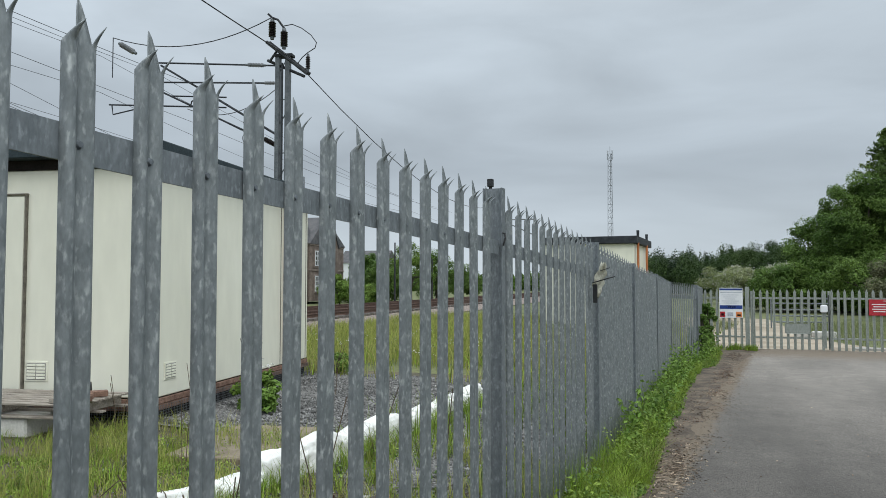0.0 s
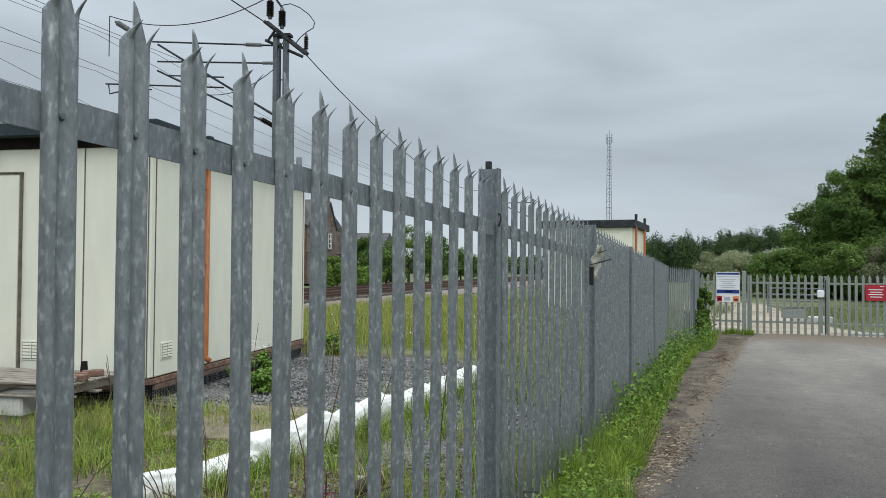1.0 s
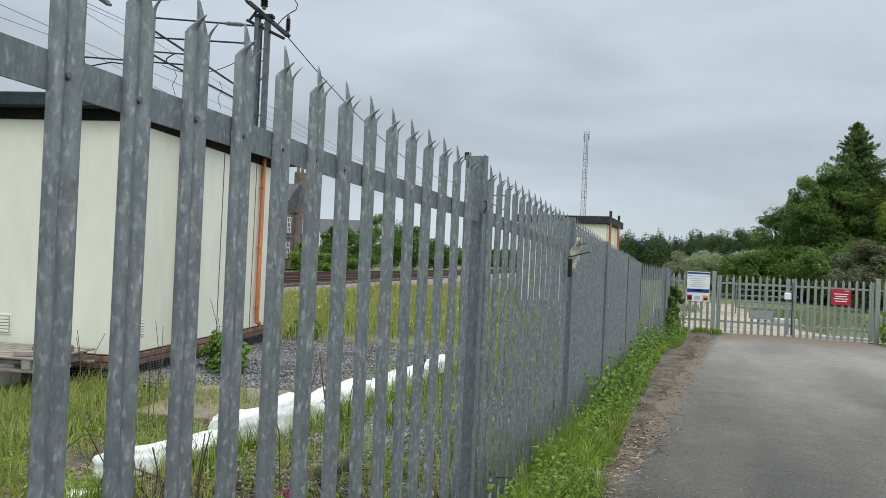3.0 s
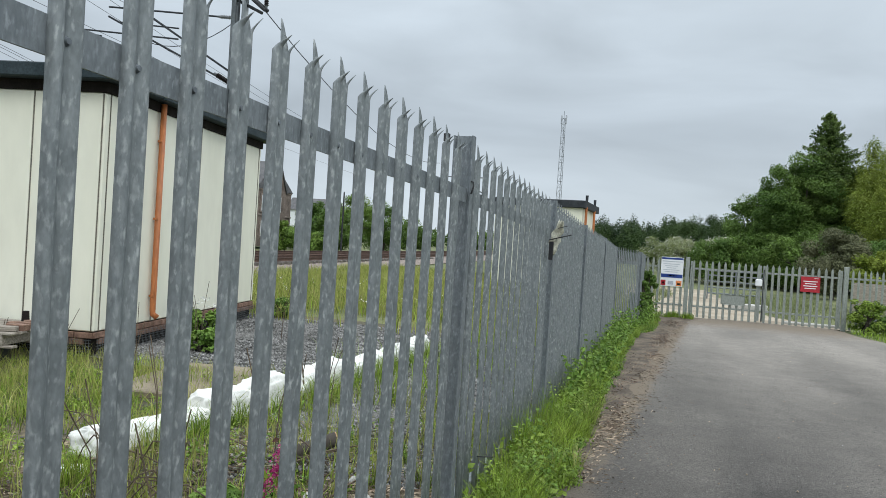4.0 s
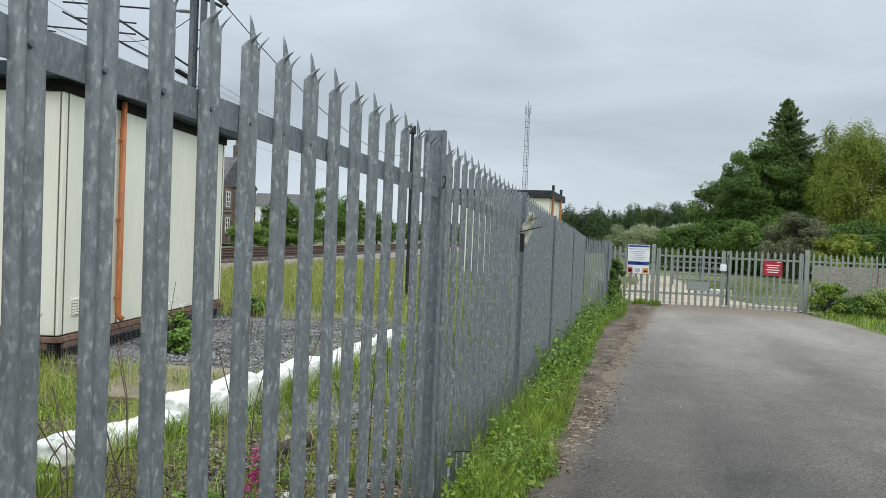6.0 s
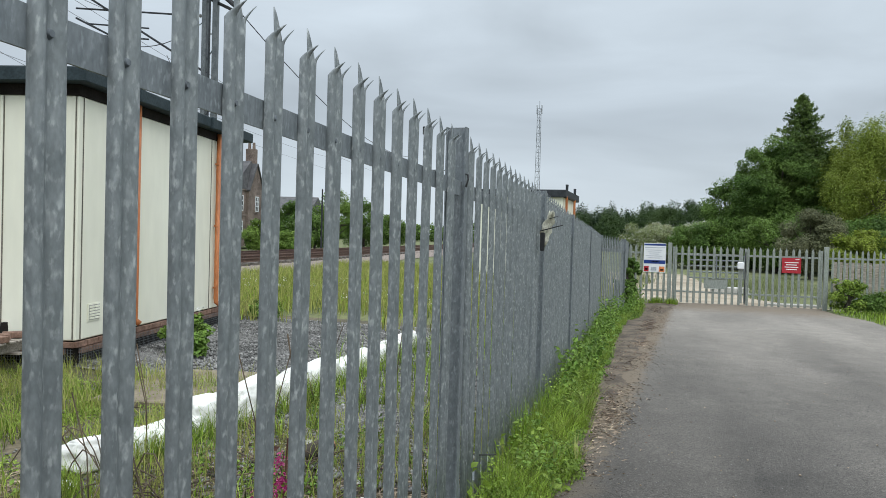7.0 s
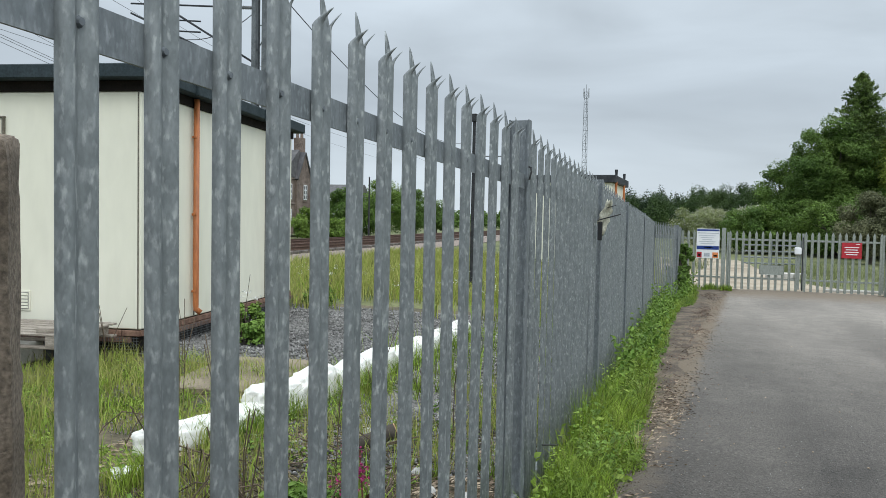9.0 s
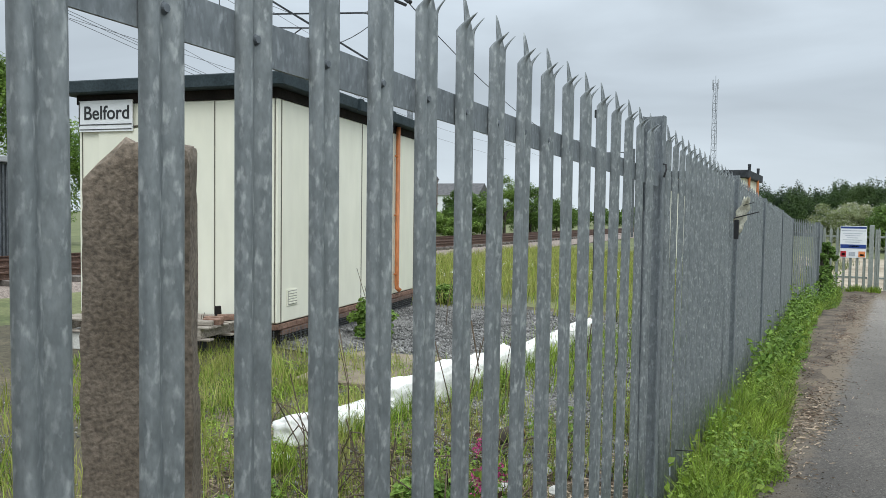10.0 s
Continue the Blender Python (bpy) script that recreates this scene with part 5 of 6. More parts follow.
def woods(name, label, az0, az1, dist, h, mat, n, leaf, seed):
    """A far strip of woodland: many treetops of uneven height in one mass of leaves."""
    g = np.random.default_rng(seed)
    pts, outs = [], []
    for i in range(n):
        az = g.uniform(min(az0, az1), max(az0, az1))
        d = dist * g.uniform(0.94, 1.10)
        x, y = away(az, d)
        hh = h * (0.86 + 0.20 * noise.noise((az * 1.3, seed, 0)) + g.uniform(-0.07, 0.07))
        m = 560
        q = g.normal(size=(m, 3))
        q = unit(q)
        outs.append(q.copy())
        q *= (g.uniform(0.3, 1.0, m) ** 0.4 * (1 + 0.22 * np.sin(q[:, 2] * 9 + i) * np.sin(q[:, 0] * 6 + i)))[:, None]
        q *= np.array([1.9, 1.9, hh * 0.52])
        q[:, :2] *= (1.0 - 0.55 * np.clip(q[:, 2] / (hh * 0.52), 0, 1))[:, None]
        pts.append(q + np.array([x, y, hh * 0.5 - 0.3]))
    ob = leaves(name, np.concatenate(pts), leaf, mat, None, "", 0.0, 0.0, np.concatenate(outs))
    return tagged(ob, label, "woodland", kind="stuff")


woods("far_woods", "far strip of dark green woodland on the skyline", 8.5, -4.0, 150, 8.9, LEAF_PINE, 120, 0.34, 31)
woods("far_woods", "far strip of mid green woodland on the skyline", 8.5, -4.0, 142, 8.4, LEAF_WOOD, 80, 0.32, 34)
woods("far_woods", "far strip of pine woodland behind the trees", 1.0, -24.0, 120, 7.6, LEAF_WOOD, 120, 0.34, 32)
woods("far_woods", "low far trees beyond the railway", 34.0, 13.0, 190, 5.0, LEAF_DARK, 110, 0.5, 33)

# bushes beyond the tracks
for i, (az, d, h, r) in enumerate(((28.3, 74, 5.2, 2.6), (26.6, 70, 4.6, 2.4), (24.9, 76, 6.2, 3.0), (22.9, 80, 5.6, 2.8), (20.9, 86, 4.0, 2.4), (30.3, 64, 2.6, 2.0), (32.5, 90, 9.0, 3.5), (35.5, 80, 7.0, 3.4), (28.0, 60, 2.0, 1.6))):
    broadleaf("trackside_bush", "green bushy tree beyond the railway tracks", *away(az, d), h, r, (LEAF_MID, LEAF_DARK, LEAF_FRESH)[i % 3], 20000, 0.14, 0.0, "trackside bushes", 40 + i, 1.0, 0, 50)
for i, (az, d, h, r) in enumerate(((61.0, 33, 8.6, 3.2), (66.0, 30, 8.0, 3.0), (57.5, 46, 8.0, 3.0))):
    broadleaf("broadleaf_tree", "leafy green tree beyond the platform", *away(az, d), h, r, LEAF_FRESH, 20000, 0.14, 0.05, "trees beyond the platform", 60 + i)

# bushes against the side fence, right of the gate
for i, (x, y, h, r) in enumerate(((5.55, 21.75, 1.1, 0.45), (6.1, 21.85, 0.6, 0.5), (6.9, 22.0, 0.8, 0.7), (7.7, 22.2, 1.15, 0.9), (8.8, 22.5, 1.4, 1.1), (10.2, 23.0, 1.5, 1.2), (11.6, 23.5, 1.5, 1.2))):
    broadleaf("bramble_bush", "dark green bramble growing against the palisade panels", x, y, h, r, LEAF_MID if i % 2 else WEED, 7000, 0.06, -0.35, "brambles by the fence", 70 + i, 1.15, 0, 90)


def timber_fence():
    t = thing("timber_fence", "greyish pink weathered board fence behind the palisade", "fence", pose(6.6, 29.0, gz(0, 26), 0, 0, 12))
    b = bm_mesh("board", box(0.145, 0.025, 1.12, (0, 0, 0), 0.004), WOOD_GREY)
    for i in range(62):
        part("board", b, WOOD_GREY, t, "", pose(0.2 * i, 0, 0.05 + 0.02 * rnd.random(), 0, rnd.uniform(-1, 1), 0))
    for z in (0.3, 1.0):
        part("rail", box(12.4, 0.05, 0.09, (6.2, 0.04, z), 0.004), WOOD_GREY, t)


timber_fence()
# grey hurdles, slabs and a tank in the yard beyond the gate
for i, (x, y, tn) in enumerate(((1.9, 33.5, 4),)):
    t = thing("field_hurdle", "grey metal field hurdle standing in the yard", "hurdle", pose(x, y, gz(0, 26), 0, 0, tn))
    for z in (0.25, 0.5, 0.75, 1.0, 1.2):
        part("bar", rod((0, 0, z), (2.2, 0, z), 0.03, None, 6), ZINC_DARK, t)
    for x2 in (0, 1.1, 2.2):
        part("upright", rod((x2, 0, 0), (x2, 0, 1.22), 0.03, None, 6), ZINC_DARK, t)
for x, y, sx, sy, sz, tn in ((2.75, 28.3, 0.45, 0.4, 0.24, 8), (3.25, 28.5, 0.4, 0.4, 0.2, -10), (3.6, 28.2, 0.3, 0.3, 0.22, 20), (4.45, 22.9, 1.5, 0.14, 0.12, 2)):
    tagged(part("pale_slab", box(sx, sy, sz, (0, 0, 0), 0.03), CONCRETE, None, "", pose(x, y, gz(0, 26) - 0.02, 0, 0, tn)), "pale concrete block lying in the grass", "block", "pale blocks")


def pick(n, x0, x1, y0, y1, scale=1.0, cut=-0.1, seed=0.0):
    """Random spots in a rectangle, gathered into patches."""
    out = []
    while len(out) < n:
        x, y = rng.uniform(x0, x1), rng.uniform(y0, y1)
        if noise.noise((x * scale + seed, y * scale, seed)) + rng.uniform(-0.25, 0.25) > cut:
            out.append((x, y))
    return np.array(out)


# verge at the foot of the fence, on the lane side: leafy cushions, grass tufts and nettle stems over short grass
def verge_width(y):
    return 0.36 + 0.15 * noise.noise((y * 1.1, 4.0, 0)) + 0.08 * noise.noise((y * 4.0, 9.0, 0))


def cushions(name, spots, leaf, mat, label, per=46):
    """Low leafy domes; each spot is x, y, radius, height."""
    pts, outs = [], []
    for x, y, r, h in spots:
        d = unit(rng.normal(size=(per, 3)))
        d[:, 2] = np.abs(d[:, 2])
        outs.append(d)
        k = (rng.uniform(0.45, 1.0, per) ** 0.5)[:, None]
        pts.append(d * k * np.array([r, r, h]) * (1 + 0.25 * rng.normal(size=(per, 1))) + np.array([x, y, gz(x, y)]))
    ob = leaves(name, np.concatenate(pts), leaf, mat, None, "", 0.05, 0.0, np.concatenate(outs), 0.33)
    return tagged(ob, label, "weeds", kind="stuff")


def tufts(name, spots, per, mat, label, w0=0.003, w1=0.007, lean=0.7):
    """Grass tufts; each spot is x, y, height."""
    xy = np.repeat(np.array([(p[0], p[1]) for p in spots]), per, 0) + rng.normal(size=(len(spots) * per, 2)) * 0.028
    h = np.repeat(np.array([p[2] for p in spots]), per) * rng.uniform(0.45, 1.1, len(xy))
    return blades(name, xy, h, rng.uniform(w0, w1, len(xy)), mat, label, lean)


n = 15000
yy = np.where(rng.random(n) < 0.10, rng.uniform(-5, 2.2, n), 1.6 + 20.0 * rng.random(n) ** 1.5)
xx = np.array([line_x(v) + 0.02 + verge_width(v) * 1.05 * u for v, u in zip(yy, rng.random(n))])
hh = rng.uniform(0.04, 0.15, n)
dry = rng.random(n) < 0.2
blades("verge_grass", np.column_stack([xx, yy])[~dry], hh[~dry], rng.uniform(0.003, 0.007, n)[~dry], GRASS, "short green grass along the foot of the fence", 0.6)
blades("verge_grass", np.column_stack([xx, yy])[dry], hh[dry] * 1.2, rng.uniform(0.002, 0.005, n)[dry], GRASS_DRY, "yellowing grass along the foot of the fence", 0.6)
low, broad, dark = [], [], []
for i in range(760):
    y = 2.0 + 19.6 * rng.random() ** 1.2
    u = rng.random()
    w = verge_width(y)
    x = line_x(y) + 0.05 + w * u * 0.95
    h = (0.10 + 0.26 * rng.random()) * (1.15 - 0.85 * u) * (0.75 + 0.55 * noise.noise((y * 0.9, 3.0, 0)) + (0.10 if y > 9 else 0.0))
    r = rng.uniform(0.05, 0.12)
    kind = noise.noise((x * 2.5, y * 0.8, 12.0)) + 0.25 * rng.normal()
    (low if kind < 0.05 else broad if kind < 0.28 and y < 11 else dark).append((x, y, r, max(0.05, h)))
cushions("verge_weeds", low, 0.026, WEED, "small-leaved green weeds growing along the fence foot", 90)
cushions("verge_weeds", broad[::3], 0.062, WEED, "broad-leaved docks growing along the fence foot", 22)
cushions("verge_weeds", dark + broad[1::3], 0.034, WEED_DARK, "dark green leafy weeds along the fence foot", 70)
spots = []
for i in range(330):
    y = 2.4 + 18 * rng.random() ** 1.9
    spots.append((line_x(y) + 0.06 + verge_width(y) * 0.95 * rng.random(), y, rng.uniform(0.14, 0.36)))
tufts("verge_tuft", spots, 40, GRASS, "bright grass tufts arching out of the verge", 0.0025, 0.0055)
tufts("verge_tuft", spots[::4], 20, GRASS_DRY, "yellowing grass tufts in the verge", 0.002, 0.004)
spots = []
for i in range(26):
    y = 4.2 + 2.3 * rng.random()
    spots.append((line_x(y) + 0.03 + 0.12 * rng.random(), y, rng.uniform(0.25, 0.50)))
tufts("verge_tuft", spots, 30, GRASS, "tall grass leaning against the fence", 0.003, 0.006, 0.35)
tufts("verge_tuft", spots[::3], 16, GRASS_DRY, "tall seeding grass leaning against the fence", 0.002, 0.004, 0.4)
# nettle stems with paired leaves
pts, outs = [], []
for i in range(150):
    y = 7.2 + 13.8 * rng.random() ** 1.1
    x = line_x(y) + 0.06 + 0.26 * rng.random()
    h = rng.uniform(0.28, 0.58)
    lean = rng.normal(size=2) * 0.12 + np.array([0.06, 0.0])
    for k in range(9):
        f = 0.2 + 0.8 * k / 8
        for s in (-1, 1):
            a = k * 1.57 + i + (0 if s > 0 else np.pi)
            d = np.array([np.cos(a), np.sin(a), -0.1])
            pts.append(np.array([x + lean[0] * f * f * h * 2, y + lean[1] * f * f * h * 2, gz(x, y) + h * f]) + d * 0.03 * (1.3 - f))
            outs.append(d)
tagged(leaves("nettles", np.array(pts), 0.062, WEED_DARK, None, "", 0.15, 0.0, np.array(outs), 0.26), "dark green nettles standing out of the verge", "weeds", kind="stuff")
# bramble that climbs the fence near the gate
for i, (x, y, h, r) in enumerate(((0.02, 17.6, 0.95, 0.22), (0.05, 18.9, 1.25, 0.28), (0.10, 20.1, 1.5, 0.24), (0.08, 21.0, 1.6, 0.24))):
    broadleaf("bramble_bush", "dark green bramble climbing the fence near the gate", x, y, h, r, LEAF_MID, 3000, 0.075, 0.0, "brambles by the fence", 80 + i, 1.0, 0, 34)
gp = pick(900, 0.3, 1.3, 21.3, 21.9, 3.0, 0.12, 3.0)
blades("gate_foot_grass", gp, rng.uniform(0.05, 0.22, 900), rng.uniform(0.006, 0.012, 900), GRASS, "tufts of grass at the foot of the gate panel", 0.4)
gp = pick(5000, 4.9, 9.5, 16.0, 21.6, 0.8, -0.2, 5.0)
gp = gp[gp[:, 0] > 6.35 - (gp[:, 1] - 12) * 0.13]
blades("lane_edge_grass", gp, rng.uniform(0.05, 0.2, len(gp)), rng.uniform(0.008, 0.016, len(gp)), GRASS, "grass strip edging the asphalt by the gate", 0.4)
gp = pick(15000, -4.0, 14.0, 22.6, 36.0, 0.5, 0.0, 9.0)
keep = (gp[:, 0] < -0.6 + (gp[:, 1] - 22) * 0.10) | (gp[:, 0] > np.interp(gp[:, 1], [22, 23, 26, 30, 42], [5.4, 4.7, 3.4, 3.0, 2.2]))
gp = gp[keep]
blades("yard_grass", gp, rng.uniform(0.1, 0.45, len(gp)), rng.uniform(0.012, 0.025, len(gp)), YARD, "rough green grass in the yard beyond the gate", 0.4)

# rough grass behind the fence
n = 6500
gp = pick(n, -4.6, -0.12, 1.6, 6.6, 1.5, 0.16, 21.0)
gp = gp[(gp[:, 0] < -1.9) | (rng.random(n) < 0.20)]
n = len(gp)
blades("rough_grass", gp, rng.uniform(0.07, 0.34, n) * np.where(gp[:, 0] < -2.7, 0.6, 1.0), rng.uniform(0.004, 0.009, n), GRASS, "rough green grass behind the fence", 0.5)
n = 6800
gp = pick(n, -5.2, -0.12, 2.0, 6.6, 1.4, 0.02, 35.0)
blades("dry_grass", gp, rng.uniform(0.08, 0.34, n), rng.uniform(0.004, 0.008, n), GRASS_DRY, "tall yellowing grass behind the fence", 0.35)
n = 3600
gp = pick(n, -6.5, -2.9, 4.2, 7.0, 1.5, 0.08, 44.0)
gp2 = pick(1800, -6.5, -2.9, 4.2, 7.2, 1.5, 0.05, 47.0)
blades("hut_side_grass", gp2, rng.uniform(0.05, 0.20, 1800), rng.uniform(0.004, 0.008, 1800), GRASS_DRY, "yellowing grass in front of the hut", 0.5)
blades("hut_side_grass", gp, rng.uniform(0.03, 0.12, n), rng.uniform(0.005, 0.010, n), GRASS, "rough grass in front of the hut", 0.5)
n = 40000
gp = pick(n, -17.0, 0.0, 11.6, 38.0, 0.35, -0.3, 50.0)
gp = gp[gp[:, 0] < -0.35 - 0.25 * np.clip(gp[:, 1] - 24, 0, 99)]
gp = gp[-(gp[:, 0] - 1.1) - 0.087 * gp[:, 1] < 13.3]
blades("tall_grass", gp, rng.uniform(0.22, 0.52, len(gp)), rng.uniform(0.010, 0.022, len(gp)), GRASS_DRY, "tall yellow-green grass between gravel and railway", 0.35)
gp = gp[::3] + rng.normal(size=gp[::3].shape) * 0.1
blades("tall_grass", gp, rng.uniform(0.15, 0.42, len(gp)), rng.uniform(0.012, 0.022, len(gp)), GRASS, "green grass between gravel and railway", 0.35)
n = 1700
gp = pick(n, -2.6, -0.1, 6.6, 12.0, 1.0, 0.12, 61.0)
blades("gravel_grass", gp, rng.uniform(0.12, 0.55, n), rng.uniform(0.005, 0.010, n), GRASS, "grass tufts growing through the gravel", 0.35)

# leafy weeds, tufts and dark stems between the bags and the fence
low, dark = [], []
for x, y in pick(110, -2.6, -0.15, 1.7, 6.4, 1.4, 0.12, 28.0):
    (low if rng.random() < 0.6 else dark).append((x, y, rng.uniform(0.05, 0.13), rng.uniform(0.05, 0.22)))
for x, y in pick(190, -5.4, -2.6, 3.6, 6.8, 1.0, -0.1, 29.0):
    low.append((x, y, rng.uniform(0.06, 0.16), rng.uniform(0.03, 0.10)))
cushions("fence_back_weeds", low, 0.024, WEED, "small green weeds in the soil behind the fence", 60)
cushions("fence_back_weeds", dark, 0.036, WEED_DARK, "dark leafy weeds in the soil behind the fence", 40)
spots = [(x, y, rng.uniform(0.15, 0.42)) for x, y in pick(42, -2.2, -0.15, 1.8, 6.5, 1.2, 0.12, 33.0)]
tufts("fence_back_tuft", spots, 34, GRASS, "arching green grass tufts behind the fence")
tufts("fence_back_stems", [(x, y, h * 1.3) for x, y, h in spots], 7, DEAD_STALK, "dark dead stems among the tufts behind the fence", 0.002, 0.005, 0.6)

# tufts against the bags, on the side towards the fence
n = 3600
bt = rng.uniform(0, 1, n) ** 1.5 * 7.0
ty = 3.3 + bt + rng.normal(size=n) * 0.10
tx = np.interp(ty, [3.4, 3.9, 4.4, 4.92, 6.0, 7.8, 10.3], [-2.24, -2.30, -2.28, -2.24, -2.14, -2.20, -2.30]) + np.abs(rng.normal(size=n)) * 0.10
ok = np.array([noise.noise((u * 3.0, v * 3.0, 8.0)) > -0.05 for u, v in zip(tx, ty)])
blades("bag_foot_grass", np.column_stack([tx, ty])[ok], rng.uniform(0.08, 0.30, n)[ok], rng.uniform(0.003, 0.007, n)[ok], GRASS, "green grass tufts against the white bags", 0.45)

# gravel patch with loose stones
tagged(part("ground_gravel", grid_sheet("ground_gravel", 0, 0, 4.5, 12.4, 30, 40, 0.0, GRAVEL, 0.03, lambda y: (float(np.interp(y, [6.4, 7.2], [-2.3, -8.2])), -0.4 - 0.25 * noise.noise((y, 1.0, 0)))), GRAVEL),
       "dark grey gravel between the hut and the fence", "gravel", kind="structure")


def stones(name, xy, size, mat, label, lift=0.0):
    n = len(xy)
    base = np.array([[1, 0, 0], [-1, 0, 0], [0, 1, 0], [0, -1, 0], [0, 0, 0.8], [0, 0, -0.5]], dtype=float)
    tri = np.array([[0, 2, 4], [2, 1, 4], [1, 3, 4], [3, 0, 4], [2, 0, 5], [1, 2, 5], [3, 1, 5], [0, 3, 5]])
    a = rng.uniform(0, 2 * np.pi, n)
    s = size * rng.uniform(0.5, 1.4, (n, 1))
    v = base[None] * rng.uniform(0.6, 1.3, (n, 6, 1)) * s[:, None]
    ca, sa = np.cos(a)[:, None], np.sin(a)[:, None]
    x = v[:, :, 0] * ca - v[:, :, 1] * sa
    y = v[:, :, 0] * sa + v[:, :, 1] * ca
    p = np.stack([x + xy[:, :1], y + xy[:, 1:2], v[:, :, 2] + (ground_heights(xy) + lift)[:, None]], 2)
    t = (np.arange(n) * 6)[:, None, None] + tri[None]
    return tagged(part(name, tri_mesh(name, p.reshape(-1, 3), t.reshape(-1, 3), mat), mat), label, "stones", kind="stuff")


gp = np.concatenate([np.column_stack([rng.uniform(-7.6, -0.3, 30000), rng.uniform(6.9, 12.3, 30000)]), np.column_stack([rng.uniform(-2.4, -0.2, 7000), rng.uniform(4.3, 7.2, 7000)])])
stones("loose_gravel", gp, 0.019, STONES, "loose grey gravel stones", 0.008)
gp = pick(2600, -1.9, -0.1, 1.8, 5.2, 1.3, 0.0, 71.0)
stones("loose_gravel", gp[::2], 0.016, CONCRETE_BROWN, "brown broken stone chips in the soil", 0.004)
gp = pick(3500, -2.6, -0.1, 2.0, 7.0, 1.3, 0.05, 70.0)
stones("loose_gravel", gp, 0.018, STONES, "loose grey stones in weedy soil", 0.0)
gp = pick(5000, -5.2, -2.4, 2.6, 6.0, 1.2, 0.0, 74.0)
stones("loose_gravel", gp[::2], 0.011, STONES, "grey stone chips among the grass", 0.0)
yy = 1.5 + 20 * rng.random(6000) ** 1.3
gp = np.column_stack([np.interp(yy, [0, 4.5, 7, 12, 18, 21], [0.36, 0.40, 0.58, 0.76, 0.95, 1.3]) + np.abs(rng.normal(0, 0.16, 6000)) - 0.05, yy])
gp = gp[::4]
stones("lane_grit", gp, 0.005, DIRT, "grit along the edge of the lane", 0.003)
gp = np.column_stack([0.6 + 5.5 * rng.random(9000) ** 1.3, 2.0 + 10 * rng.random(9000) ** 1.2])
stones("lane_chips", gp, 0.0042, STONES, "small stone chips showing in the worn asphalt", 0.002)
gp = np.column_stack([rng.uniform(0.7, 5.5, 420), 2.0 + 16 * rng.random(420) ** 1.3])
stones("lane_grit", gp, 0.007, STRAW, "scattered pale bits on the asphalt", 0.006)


def litter(name, xy, length, label, lift=0.012, mat=None):
    """Flat dry straws and leaf scraps lying about."""
    n = len(xy)
    a = rng.uniform(0, np.pi, n)
    d = np.stack([np.cos(a), np.sin(a), rng.normal(0, 0.15, n)], 1) * (length * rng.uniform(0.4, 1.4, n) / 2)[:, None]
    w = np.stack([-np.sin(a), np.cos(a), rng.normal(0, 0.3, n)], 1) * (rng.uniform(0.001, 0.005, n))[:, None]
    p = np.column_stack([xy, ground_heights(xy) + lift])
    v = np.stack([p - d, p + w, p + d, p - w], 1)
    v[:, 1, 2] += 0.006
    t = (np.arange(n) * 4)[:, None, None] + np.array([[0, 1, 2], [0, 2, 3]])[None]
    mat = mat or STRAW
    return tagged(part(name, tri_mesh(name, v.reshape(-1, 3), t.reshape(-1, 3), mat), mat), label, "litter", kind="stuff")


def edge_spots(n, seed, cut):
    """Spots in patches over the dirt between the verge and the asphalt."""
    out = []
    while len(out) < n:
        y = 5.0 + 16.5 * rng.random() ** 1.2
        x = 0.33 + 0.026 * y + 0.10 * noise.noise((y * 0.7, 2.0, 5.0)) + 0.14 * rng.normal()
        if noise.noise((x * 2.2, y * 0.9, seed)) + rng.uniform(-0.2, 0.2) > cut and x > 0.2:
            out.append((x, y))
    return np.array(out)


litter("dark_litter", edge_spots(1700, 3.0, 0.10), 0.034, "dark twigs and dead leaves beside the lane", 0.008, DEAD_STALK)
litter("dry_litter", edge_spots(800, 7.0, 0.20), 0.030, "dry straw and leaf litter beside the lane", 0.008)
ps = np.column_stack([0.52 + 0.10 * rng.normal(size=420), 6.6 + 0.65 * rng.normal(size=420)])
litter("red_litter", edge_spots(1500, 5.0, 0.12), 0.022, "red-brown dead leaves beside the lane", 0.007, DEAD_LEAF)
litter("dry_litter", ps, 0.06, "pale straw heaped at the lane's edge", 0.010)
ps = np.column_stack([0.44 + 0.07 * rng.normal(size=160), 4.25 + 0.2 * rng.normal(size=160)])
litter("dry_litter", ps, 0.06, "pale straw scraps at the lane's edge", 0.008)
litter("dry_litter", pick(6500, -2.9, -0.15, 1.6, 5.4, 1.2, -0.1, 81.0), 0.09, "dry leaves and twigs behind the fence")
litter("dark_litter", pick(2600, -2.7, -0.15, 1.6, 5.6, 1.2, -0.1, 84.0), 0.13, "dark dead stems lying behind the fence", 0.02, DEAD_STALK)


def twigs(name, xy, label):
    t = thing(name, label, "twigs", pose(xy[0], xy[1], gz(*xy)))
    r = random.Random(int(abs(xy[0] * 100)))
    for i in range(9):
        a, l = r.uniform(0, 6.28), r.uniform(0.15, 0.45)
        p = Vector((r.uniform(-0.2, 0.2), r.uniform(-0.2, 0.2), r.uniform(0.0, 0.08)))
        q = p + Vector((math.cos(a) * l, math.sin(a) * l, r.uniform(-0.02, 0.16)))
        part("twig", polyline([p, p.lerp(q, 0.5) + Vector((0, 0, 0.02)), q], 0.005, 5), DEAD_STALK, t)


for xy in ((-0.7, 2.5), (-1.0, 3.1), (-0.6, 3.5), (-1.5, 3.6), (-1.2, 4.3), (-0.5, 2.0)):
    twigs("twig_heap", xy, "heap of dry brown twigs behind the fence")


